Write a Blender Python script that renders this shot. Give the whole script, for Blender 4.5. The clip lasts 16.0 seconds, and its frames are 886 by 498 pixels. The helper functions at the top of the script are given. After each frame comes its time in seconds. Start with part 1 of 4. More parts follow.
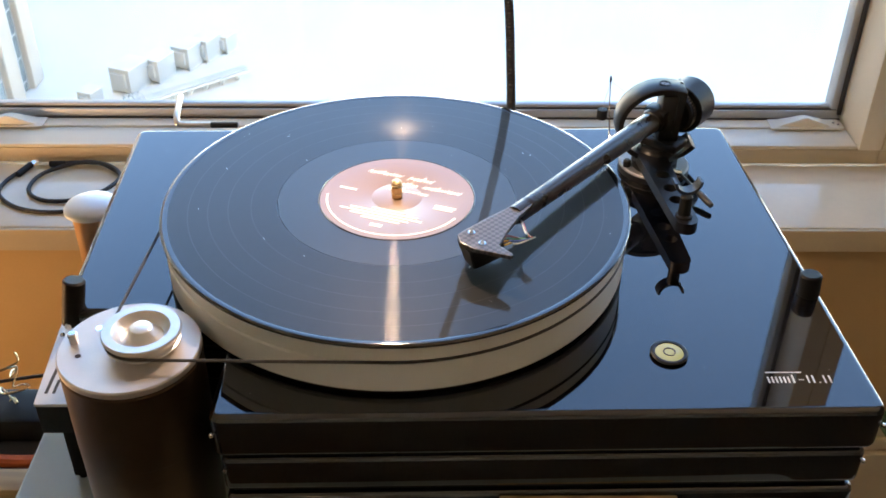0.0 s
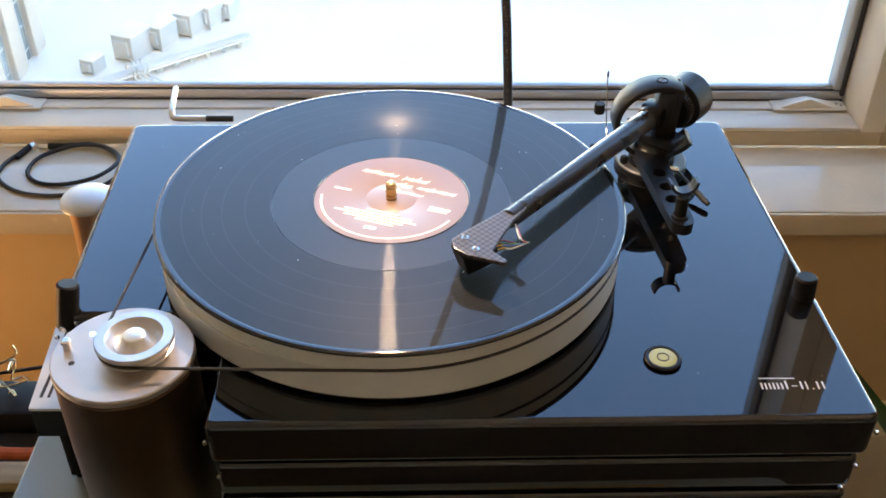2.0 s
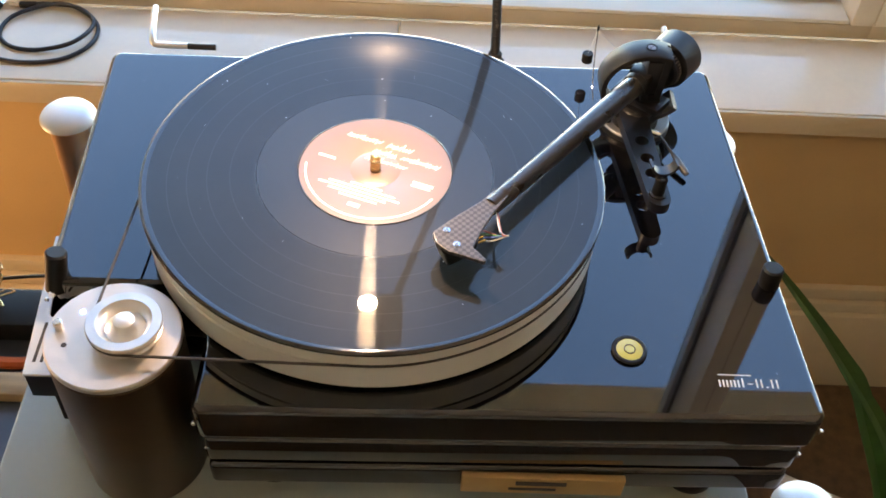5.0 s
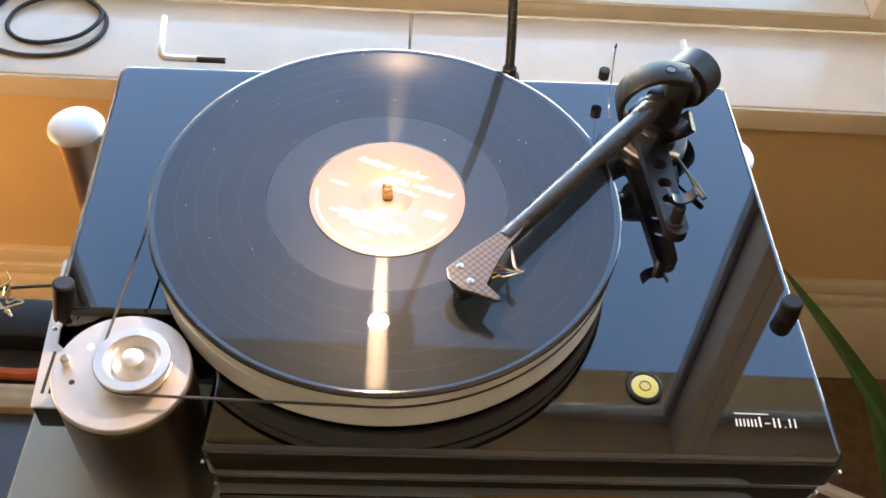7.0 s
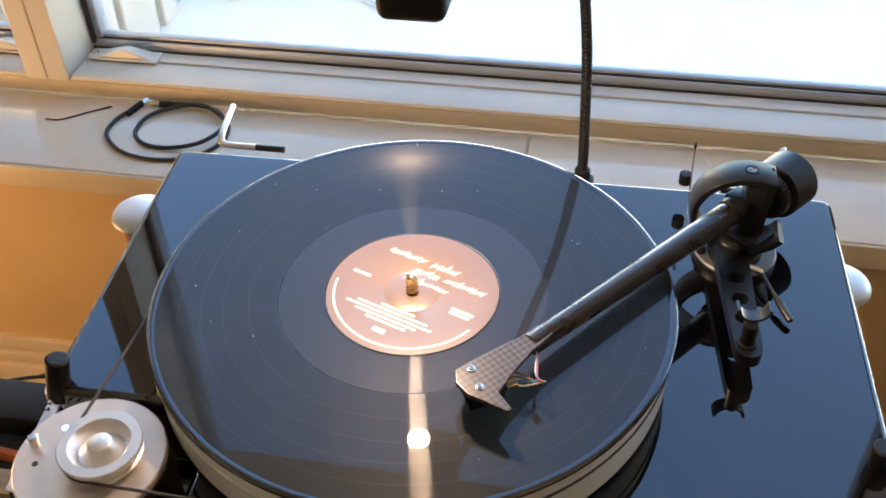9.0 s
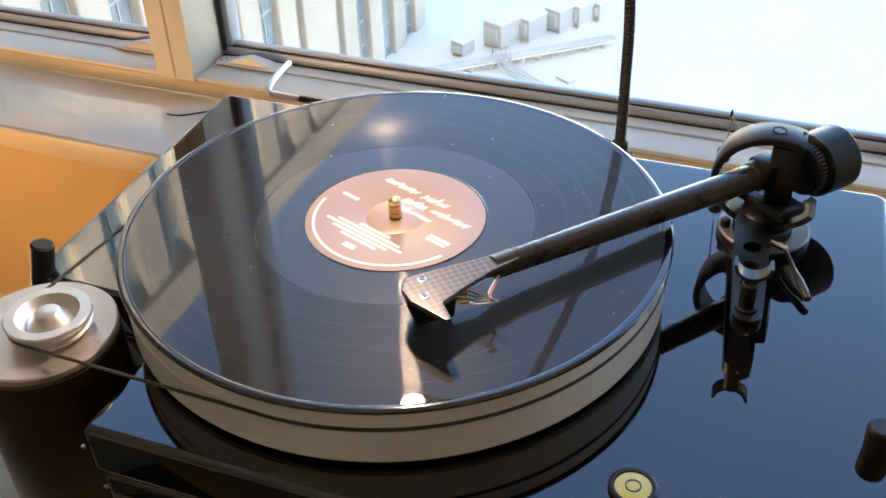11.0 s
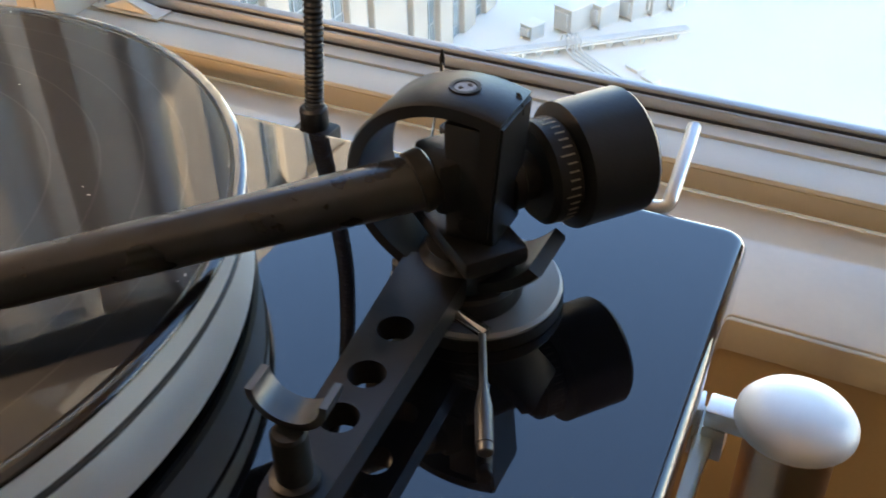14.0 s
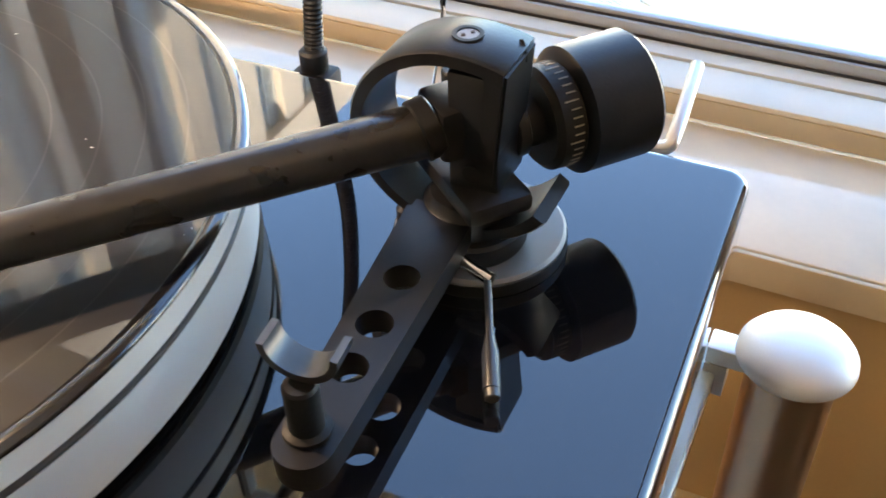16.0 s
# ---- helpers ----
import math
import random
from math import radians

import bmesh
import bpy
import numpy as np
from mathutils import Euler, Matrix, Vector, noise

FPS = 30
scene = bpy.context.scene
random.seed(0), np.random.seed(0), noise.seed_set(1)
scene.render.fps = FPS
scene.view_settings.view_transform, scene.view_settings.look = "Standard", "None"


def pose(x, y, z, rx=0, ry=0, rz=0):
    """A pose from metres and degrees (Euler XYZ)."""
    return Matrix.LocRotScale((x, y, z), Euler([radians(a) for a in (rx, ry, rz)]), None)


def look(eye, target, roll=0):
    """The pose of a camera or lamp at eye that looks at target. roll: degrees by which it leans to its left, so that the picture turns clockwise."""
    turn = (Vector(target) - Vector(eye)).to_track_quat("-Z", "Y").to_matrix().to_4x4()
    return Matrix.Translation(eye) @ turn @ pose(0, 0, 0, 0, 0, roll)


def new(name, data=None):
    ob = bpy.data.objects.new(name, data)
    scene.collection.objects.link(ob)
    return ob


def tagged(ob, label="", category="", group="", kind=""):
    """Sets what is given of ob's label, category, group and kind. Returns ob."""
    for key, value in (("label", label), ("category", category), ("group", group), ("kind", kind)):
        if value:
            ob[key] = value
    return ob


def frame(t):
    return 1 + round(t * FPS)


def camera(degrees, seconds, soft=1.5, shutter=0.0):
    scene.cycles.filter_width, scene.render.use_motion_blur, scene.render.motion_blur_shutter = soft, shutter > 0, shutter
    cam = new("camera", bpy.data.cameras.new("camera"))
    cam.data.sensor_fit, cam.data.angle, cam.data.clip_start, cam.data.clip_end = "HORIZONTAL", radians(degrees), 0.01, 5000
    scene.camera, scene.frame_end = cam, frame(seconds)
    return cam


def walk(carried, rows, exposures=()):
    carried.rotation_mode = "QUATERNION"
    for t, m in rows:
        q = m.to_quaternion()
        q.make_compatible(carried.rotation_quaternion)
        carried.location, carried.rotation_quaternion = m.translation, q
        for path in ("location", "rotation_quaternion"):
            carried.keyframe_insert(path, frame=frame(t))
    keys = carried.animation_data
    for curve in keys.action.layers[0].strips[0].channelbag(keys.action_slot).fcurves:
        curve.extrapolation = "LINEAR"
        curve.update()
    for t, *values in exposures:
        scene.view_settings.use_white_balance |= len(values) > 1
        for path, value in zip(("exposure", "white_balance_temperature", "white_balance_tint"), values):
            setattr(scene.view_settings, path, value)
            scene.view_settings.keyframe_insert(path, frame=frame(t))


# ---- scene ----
# Camera and walk. Origin: the spindle's axis, z = 0 on the plinth's top; +y towards the window.
cam = camera(47.59, 16.0, soft=1.7, shutter=0.3)
PATH = [
    (0, look((0.0222, -0.5588, 0.3814), (0.0341, 0.2646, -0.1860), 0.56)),
    (0.5, look((0.0255, -0.5557, 0.3827), (0.0349, 0.2653, -0.1881), 0.30)),
    (1, look((0.0273, -0.5480, 0.3923), (0.0358, 0.2628, -0.1930), 0.11)),
    (1.5, look((0.0271, -0.5453, 0.3981), (0.0361, 0.2598, -0.1950), 0.16)),
    (2, look((0.0282, -0.5448, 0.3981), (0.0363, 0.2600, -0.1954), 0.42)),
    (2.5, look((0.0291, -0.5447, 0.3968), (0.0382, 0.2581, -0.1994), 1.13)),
    (3, look((0.0252, -0.5433, 0.4009), (0.0448, 0.2503, -0.2072), 2.42)),
    (3.5, look((0.0294, -0.5371, 0.4190), (0.0464, 0.2354, -0.2157), 2.16)),
    (3.7, look((0.0253, -0.5275, 0.4350), (0.0502, 0.2237, -0.2246), 2.45)),
    (5.8, look((0.0200, -0.4704, 0.5057), (0.0568, 0.1904, -0.2439), 4.86)),
    (6, look((0.0189, -0.4681, 0.5099), (0.0569, 0.1886, -0.2434), 4.91)),
    (6.5, look((0.0185, -0.4586, 0.5118), (0.0548, 0.1913, -0.2474), 4.82)),
    (7, look((0.0189, -0.4452, 0.5086), (0.0469, 0.2046, -0.2509), 4.29)),
    (7.5, look((0.0119, -0.4320, 0.5000), (0.0328, 0.2270, -0.2519), 3.93)),
    (8, look((0.0210, -0.4286, 0.4788), (0.0109, 0.2672, -0.2394), 2.53)),
    (8.5, look((0.0449, -0.4206, 0.4534), (-0.0148, 0.3168, -0.2195), 1.94)),
    (8.7, look((0.0676, -0.4079, 0.4482), (-0.0297, 0.3296, -0.2201), 0.19)),
    (10.8, look((0.1921, -0.4200, 0.3530), (-0.0960, 0.3348, -0.2363), -1.10)),
    (11, look((0.1986, -0.4171, 0.3486), (-0.1085, 0.3320, -0.2383), -1.98)),
    (11.5, look((0.2019, -0.4079, 0.3339), (-0.1273, 0.3445, -0.2366), -1.08)),
    (12, look((0.2200, -0.3473, 0.3108), (-0.1349, 0.4022, -0.2481), -0.43)),
    (12.5, look((0.2298, -0.2459, 0.2677), (-0.1286, 0.5068, -0.2845), 0.29)),
    (13, look((0.2462, -0.1989, 0.2430), (-0.1044, 0.5509, -0.3181), 1.80)),
    (13.5, look((0.2707, -0.1541, 0.2215), (-0.0787, 0.5817, -0.3585), 0.99)),
    (14, look((0.2879, -0.1131, 0.1952), (-0.0699, 0.6026, -0.4046), -1.06)),
    (14.5, look((0.2974, -0.0992, 0.1862), (-0.0518, 0.6085, -0.4279), -1.97)),
    (15, look((0.2969, -0.0969, 0.1856), (-0.0345, 0.6068, -0.4430), -1.73)),
    (15.5, look((0.2937, -0.0983, 0.1863), (-0.0422, 0.5940, -0.4523), -1.38)),
    (16, look((0.2856, -0.1116, 0.2000), (-0.0535, 0.5639, -0.4547), -2.01)),
]

EXPO = [(0.0, 2.92), (3.5, 2.95), (5.8, 3.55), (7.0, 3.6), (8.0, 3.45), (8.7, 2.95), (10.8, 2.82), (13.0, 2.62), (13.5, 2.75), (14.0, 2.72), (15.0, 2.75), (15.5, 2.86), (16.0, 3.58)]
walk(cam, PATH, [(t, e, 8000 if 5.8 <= t <= 8.0 else 7500, 11) for t, e in EXPO])

# ---------------------------------------------------------------- light
world = bpy.data.worlds.new("sky")
scene.world = world
world.use_nodes = True
wn, wl = world.node_tree.nodes, world.node_tree.links
sky = wn.new("ShaderNodeTexSky")
sky.sky_type = "NISHITA"
sky.sun_disc = False
SUN_TO = Vector((0.30, -0.70, 0.65)).normalized()
sky.sun_elevation = math.asin(SUN_TO.z)
sky.sun_rotation = math.atan2(SUN_TO.x, SUN_TO.y)
sky.altitude = 200
sky.air_density = 1.05
sky.dust_density = 0.15
sky.ozone_density = 6.0
wl.new(sky.outputs[0], wn["Background"].inputs[0])
wn["Background"].inputs[1].default_value = 0.15
sun = new("sun", bpy.data.lights.new("sun", "SUN"))
sun.data.energy, sun.data.angle, sun.data.color = 4.0, radians(0.5), (1.0, 0.95, 0.88)
sun.matrix_world = look((0, 0, 0), -SUN_TO)

LAMP_AT = Vector((-0.007, 0.022, 0.2030))
bulb = new("lamp_light", bpy.data.lights.new("lamp_light", "AREA"))
bulb.data.shape, bulb.data.size, bulb.data.energy, bulb.data.color = "DISK", 0.015, 0.10, (1.0, 0.76, 0.58)
bulb.matrix_world = look(LAMP_AT, LAMP_AT + Vector((-0.04, 0.0, -1)))


ROOM_LAMP = Vector((-1.00, 0.08, -0.38))
glow = new("floor_lamp_light", bpy.data.lights.new("globe_light", "POINT"))
glow.data.energy, glow.data.shadow_soft_size, glow.data.color = 0.95, 0.05, (1.0, 0.58, 0.28)
glow.location = ROOM_LAMP


# Warm fill light added out of view to brighten the ceiling the lacquer reflects.
CEILING_FILL = Vector((1.25, -0.75, 0.62))
up = new("ceiling_fill_light", bpy.data.lights.new("ceiling_fill_light", "AREA"))
up.data.shape, up.data.size, up.data.energy, up.data.color = "DISK", 0.2, 1.25, (1.0, 0.78, 0.56)
up.matrix_world = look(CEILING_FILL, CEILING_FILL + Vector((-0.25, 0.35, 1)))


# ---------------------------------------------------------------- materials
def mat(name, base, rough=0.5, metal=0.0, spread=0.12, scale=30.0, bump=0.0, bscale=200.0, spec=0.5, coat=0.0, stretch=None, clearc=0.03):
    """Principled material with colour variation at two scales, uneven gloss and fine relief."""
    m = bpy.data.materials.new(name)
    m.use_nodes = True
    n, l = m.node_tree.nodes, m.node_tree.links
    p = n["Principled BSDF"]
    p.inputs["Metallic"].default_value = metal
    p.inputs["Specular IOR Level"].default_value = spec
    p.inputs["Coat Weight"].default_value = coat
    p.inputs["Coat Roughness"].default_value = clearc
    co = n.new("ShaderNodeTexCoord")
    src = co.outputs["Object"]
    if stretch:
        mp = n.new("ShaderNodeMapping")
        mp.inputs["Scale"].default_value = stretch
        l.new(src, mp.inputs["Vector"])
        src = mp.outputs[0]
    big = n.new("ShaderNodeTexNoise")
    big.inputs["Scale"].default_value = scale
    big.inputs["Detail"].default_value = 4
    small = n.new("ShaderNodeTexNoise")
    small.inputs["Scale"].default_value = bscale
    small.inputs["Detail"].default_value = 3
    l.new(src, big.inputs["Vector"])
    l.new(src, small.inputs["Vector"])
    ramp = n.new("ShaderNodeMapRange")
    ramp.inputs["From Min"].default_value, ramp.inputs["From Max"].default_value = 0.3, 0.7
    ramp.inputs["To Min"].default_value, ramp.inputs["To Max"].default_value = 1 - spread, 1 + spread
    l.new(big.outputs["Fac"], ramp.inputs["Value"])
    r2 = n.new("ShaderNodeMapRange")
    r2.inputs["To Min"].default_value, r2.inputs["To Max"].default_value = 1 - spread * 0.6, 1 + spread * 0.6
    l.new(small.outputs["Fac"], r2.inputs["Value"])
    mul = n.new("ShaderNodeMath")
    mul.operation = "MULTIPLY"
    l.new(ramp.outputs[0], mul.inputs[0])
    l.new(r2.outputs[0], mul.inputs[1])
    vm = n.new("ShaderNodeVectorMath")
    vm.operation = "SCALE"
    vm.inputs[0].default_value = base
    l.new(mul.outputs[0], vm.inputs["Scale"])
    l.new(vm.outputs[0], p.inputs["Base Color"])
    rr = n.new("ShaderNodeMapRange")
    rr.inputs["To Min"].default_value, rr.inputs["To Max"].default_value = rough * 0.85, min(1, rough * 1.15)
    l.new(big.outputs["Fac"], rr.inputs["Value"])
    l.new(rr.outputs[0], p.inputs["Roughness"])
    if bump:
        b = n.new("ShaderNodeBump")
        b.inputs["Strength"].default_value = bump
        b.inputs["Distance"].default_value = 0.001
        l.new(small.outputs["Fac"], b.inputs["Height"])
        l.new(b.outputs[0], p.inputs["Normal"])
    return m


def tune(m, **sockets):
    p = m.node_tree.nodes["Principled BSDF"]
    for k, v in sockets.items():
        p.inputs[k.replace("_", " ")].default_value = v
    return m


LACQUER = mat("black_lacquer", (0.006, 0.006, 0.007), 0.03, spec=0.58, spread=0.2, scale=6, coat=0.80, clearc=0.012)
BLACK = mat("satin_black_metal", (0.011, 0.011, 0.012), 0.36, spec=0.4, spread=0.2, scale=60, bump=0.05, bscale=900)
MATT = mat("matt_black_plastic", (0.011, 0.011, 0.011), 0.5, spec=0.3, spread=0.25, scale=80, bump=0.1, bscale=700)
CARBON = mat("carbon_tube", (0.02, 0.018, 0.017), 0.28, spread=0.3, scale=90, coat=0.4, clearc=0.1)
ACRYL = mat("frosted_white_acrylic", (0.74, 0.74, 0.71), 0.42, spread=0.03, scale=12, bump=0.03, bscale=900)
DULL = mat("dull_dark_steel", (0.10, 0.10, 0.10), 0.35, metal=0.8, spread=0.1, scale=80)
ALU = mat("brushed_aluminium", (0.76, 0.75, 0.73), 0.38, metal=1.0, spread=0.06, scale=60, bump=0.04, bscale=900)
BRONZE = mat("dark_bronze_metal", (0.12, 0.080, 0.052), 0.34, metal=0.85, spread=0.08, scale=60, bump=0.04, bscale=900)
ALUDULL = mat("satin_aluminium", (0.72, 0.67, 0.63), 0.45, metal=0.8, spread=0.05, scale=60, bump=0.04, bscale=900)
GREYTOP = mat("grey_anodised_disc", (0.24, 0.24, 0.25), 0.5, metal=0.6, spread=0.05, scale=60)
CHROME = mat("polished_steel", (0.78, 0.78, 0.78), 0.12, metal=1.0, spread=0.04, scale=50)
BRASS = mat("brass", (0.70, 0.55, 0.33), 0.25, metal=1.0, spread=0.1, scale=150)
GOLD = mat("gold_pin", (0.80, 0.55, 0.18), 0.25, metal=1.0, spread=0.05, scale=150)
PEARL = mat("pearl_white_cap", (0.80, 0.80, 0.80), 0.48, metal=0.5, spread=0.03, scale=40)
COPPER = mat("copper_toned_post", (0.72, 0.47, 0.29), 0.33, metal=1.0, spread=0.06, scale=40, bump=0.04, bscale=900)
RUBBER = mat("black_rubber", (0.008, 0.008, 0.008), 0.7, spec=0.2, spread=0.2, scale=100)
BELTM = mat("belt_rubber", (0.05, 0.045, 0.04), 0.5, spread=0.2, scale=100)
INK = mat("white_print", (0.80, 0.80, 0.78), 0.5, spread=0.08, scale=300)
TICKM = mat("dim_tick_print", (0.34, 0.30, 0.25), 0.5, spread=0.1, scale=300)
DARKINK = mat("dark_print", (0.05, 0.04, 0.035), 0.6, spread=0.2, scale=300)
LABEL = mat("label_paper", (0.19, 0.115, 0.075), 0.36, spec=0.9, spread=0.06, scale=40, bump=0.03, bscale=600, coat=1.0, clearc=0.34)
LEVELF = mat("level_fluid", (0.55, 0.57, 0.18), 0.15, spread=0.05, scale=80, coat=0.8)
CREAM = mat("cream_painted_aluminium", (0.80, 0.74, 0.62), 0.38, spread=0.04, scale=9, bump=0.03, bscale=300)
SASH = mat("grey_sash", (0.50, 0.54, 0.58), 0.4, metal=0.2, spread=0.06, scale=15)
GASKET = mat("dark_gasket", (0.035, 0.035, 0.038), 0.5, spread=0.2, scale=60)
LEDGEM = mat("cream_laminate", (0.78, 0.69, 0.54), 0.09, spread=0.06, scale=7, bump=0.015, bscale=120)
NOSE = mat("tan_ledge_edge", (0.60, 0.51, 0.37), 0.4, spread=0.06, scale=12)
WALLM = mat("tan_wall_paint", (0.58, 0.40, 0.20), 0.6, spread=0.07, scale=5, bump=0.08, bscale=260)
ROOMW = mat("warm_wall_paint", (0.50, 0.40, 0.29), 0.7, spread=0.05, scale=3, bump=0.08, bscale=200)
CEILM = mat("ceiling_paint", (0.72, 0.62, 0.50), 0.8, spread=0.05, scale=3, bump=0.1, bscale=180)
CARPET = mat("brown_carpet", (0.10, 0.062, 0.032), 0.95, spread=0.35, scale=40, bump=0.9, bscale=500)
SHELFM = mat("pale_glass_shelf", (0.42, 0.47, 0.45), 0.12, spread=0.04, scale=8, spec=0.6)
BOXTOP = mat("silver_box_lid", (0.76, 0.76, 0.75), 0.35, metal=0.25, spread=0.04, scale=30)
LEAF = mat("leaf_green", (0.055, 0.13, 0.03), 0.42, spread=0.3, scale=25, bump=0.15, bscale=120)
CLAY = mat("clay_pot", (0.30, 0.15, 0.08), 0.8, spread=0.15, scale=20, bump=0.3, bscale=150)
SOIL = mat("soil", (0.05, 0.035, 0.025), 0.95, spread=0.4, scale=60, bump=0.8, bscale=200)
CABLE = mat("black_cable", (0.014, 0.014, 0.015), 0.45, spread=0.2, scale=100)
ORANGE = mat("orange_cable_sheath", (0.60, 0.12, 0.03), 0.45, spread=0.1, scale=60)
WHITECAB = mat("white_cable", (0.70, 0.68, 0.62), 0.5, spread=0.1, scale=40)
WOOD = mat("pale_wood", (0.45, 0.30, 0.15), 0.5, spread=0.2, scale=14, stretch=(1, 8, 8))
SLATE = mat("slate_laminate", (0.07, 0.075, 0.09), 0.35, spread=0.1, scale=10)
PLAQ = mat("brass_plaque", (0.55, 0.36, 0.16), 0.45, metal=0.4, spread=0.08, scale=30)
PIERM = mat("concrete_pier", (0.62, 0.51, 0.40), 0.8, spread=0.10, scale=0.35, bump=0.2, bscale=3)
SPANM = mat("spandrel_metal", (0.34, 0.36, 0.36), 0.5, spread=0.1, scale=0.5)
SNOW = mat("snowy_roof", (0.92, 0.80, 0.66), 0.8, spread=0.05, scale=0.12, bump=0.3, bscale=2)
UNITM = mat("white_painted_unit", (0.62, 0.57, 0.50), 0.5, spread=0.06, scale=0.8)
PIPEM = mat("lagged_pipe", (0.72, 0.66, 0.58), 0.5, spread=0.1, scale=1)
MULLM = mat("facade_mullion", (0.55, 0.55, 0.53), 0.4, metal=0.3, spread=0.05, scale=1)

FGLASS = tune(mat("facade_glass", (0.30, 0.33, 0.32), 0.06, spread=0.4, scale=0.25), Specular_IOR_Level=1.0)

GLASS = bpy.data.materials.new("window_glass")
GLASS.use_nodes = True
gn, gl = GLASS.node_tree.nodes, GLASS.node_tree.links
gt, gg, gm, gf = gn.new("ShaderNodeBsdfTransparent"), gn.new("ShaderNodeBsdfGlossy"), gn.new("ShaderNodeMixShader"), gn.new("ShaderNodeLayerWeight")
gp, ga_ = gn.new("ShaderNodeMath"), gn.new("ShaderNodeMath")
gt.inputs[0].default_value = (0.95, 0.97, 0.96, 1)
gg.inputs["Roughness"].default_value = 0.02
gp.operation, gp.inputs[1].default_value = "POWER", 5.0
ga_.operation, ga_.inputs[1].default_value, ga_.inputs[2].default_value = "MULTIPLY_ADD", 0.96, 0.04
gl.new(gf.outputs["Facing"], gp.inputs[0])
gl.new(gp.outputs[0], ga_.inputs[0])
gl.new(ga_.outputs[0], gm.inputs[0])
gl.new(gt.outputs[0], gm.inputs[1])
gl.new(gg.outputs[0], gm.inputs[2])
gl.new(gm.outputs[0], gn["Material Output"].inputs[0])

LED = bpy.data.materials.new("led_blue")
LED.use_nodes = True
tune(LED, Emission_Color=(0.05, 0.2, 1.0, 1), Emission_Strength=3.0)
GLOBEM = bpy.data.materials.new("glowing_globe")
GLOBEM.use_nodes = True
tune(GLOBEM, Emission_Color=(1.0, 0.60, 0.30, 1), Emission_Strength=3.0)
LEDW = bpy.data.materials.new("led_warm")
LEDW.use_nodes = True
tune(LEDW, Emission_Color=(1.0, 0.62, 0.32, 1), Emission_Strength=60.0)

# vinyl: a sharp clear reflection over circular grooves that smear light along the radius
def vinyl(name, coat, gloss, wall):
    m = mat(name, (0.008, 0.008, 0.009), 0.5, spread=0.2, scale=20, spec=0.1, coat=coat, clearc=0.02)
    n, l = m.node_tree.nodes, m.node_tree.links
    t, g, a = n.new("ShaderNodeTangent"), n.new("ShaderNodeBsdfAnisotropic"), n.new("ShaderNodeAddShader")
    t.direction_type, t.axis = "RADIAL", "Z"
    g.inputs["Color"].default_value = (gloss, gloss, gloss, 1)
    g.inputs["Roughness"].default_value, g.inputs["Anisotropy"].default_value = 0.10, 0.95
    l.new(t.outputs[0], g.inputs["Tangent"])
    l.new(n["Principled BSDF"].outputs[0], a.inputs[0])
    l.new(g.outputs[0], a.inputs[1])
    l.new(a.outputs[0], n["Material Output"].inputs[0])
    # groove walls lean 45 degrees and catch the lamp on the far side of the disc
    wc, wr, ws, wa, wg, wb = (n.new("ShaderNode" + k) for k in ("TexCoord", "VectorMath", "VectorMath", "VectorMath", "BsdfAnisotropic", "AddShader"))
    wr.operation, ws.operation, wa.operation = "MULTIPLY", "NORMALIZE", "MULTIPLY_ADD"
    wr.inputs[1].default_value = (1, 1, 0)
    wa.inputs[1].default_value, wa.inputs[2].default_value = (-0.682, -0.682, 0), (0, 0, 0.731)
    l.new(wc.outputs["Object"], wr.inputs[0])
    l.new(wr.outputs[0], ws.inputs[0])
    l.new(ws.outputs[0], wa.inputs[0])
    l.new(wa.outputs[0], wg.inputs["Normal"])
    l.new(t.outputs[0], wg.inputs["Tangent"])
    wg.inputs["Color"].default_value = (wall, wall, wall, 1)
    wg.inputs["Roughness"].default_value, wg.inputs["Anisotropy"].default_value = 0.19, 0.0
    l.new(a.outputs[0], wb.inputs[0])
    l.new(wg.outputs[0], wb.inputs[1])
    l.new(wb.outputs[0], n["Material Output"].inputs[0])
    # sheen that changes from ring to ring
    co, ln, nz, mr = n.new("ShaderNodeTexCoord"), n.new("ShaderNodeVectorMath"), n.new("ShaderNodeTexNoise"), n.new("ShaderNodeMapRange")
    ln.operation, nz.noise_dimensions = "LENGTH", "1D"
    nz.inputs["Scale"].default_value, nz.inputs["Detail"].default_value = 170.0, 2.0
    mr.inputs["From Min"].default_value, mr.inputs["From Max"].default_value = 0.3, 0.7
    mr.inputs["To Min"].default_value, mr.inputs["To Max"].default_value = coat * 0.94, min(1.0, coat * 1.05)
    l.new(co.outputs["Object"], ln.inputs[0])
    l.new(ln.outputs["Value"], nz.inputs["W"])
    l.new(nz.outputs["Fac"], mr.inputs["Value"])
    l.new(mr.outputs[0], n["Principled BSDF"].inputs["Coat Weight"])
    return m


VINYL = vinyl("vinyl_grooves", 0.80, 0.007, 0.0017)
VRUN = vinyl("vinyl_run_out", 1.0, 0.008, 0.0008)
tune(VRUN, Specular_IOR_Level=0.2, Roughness=0.06)
VSMOOTH = mat("vinyl_smooth", (0.008, 0.008, 0.009), 0.12, spread=0.2, scale=20, coat=1.0, clearc=0.02)

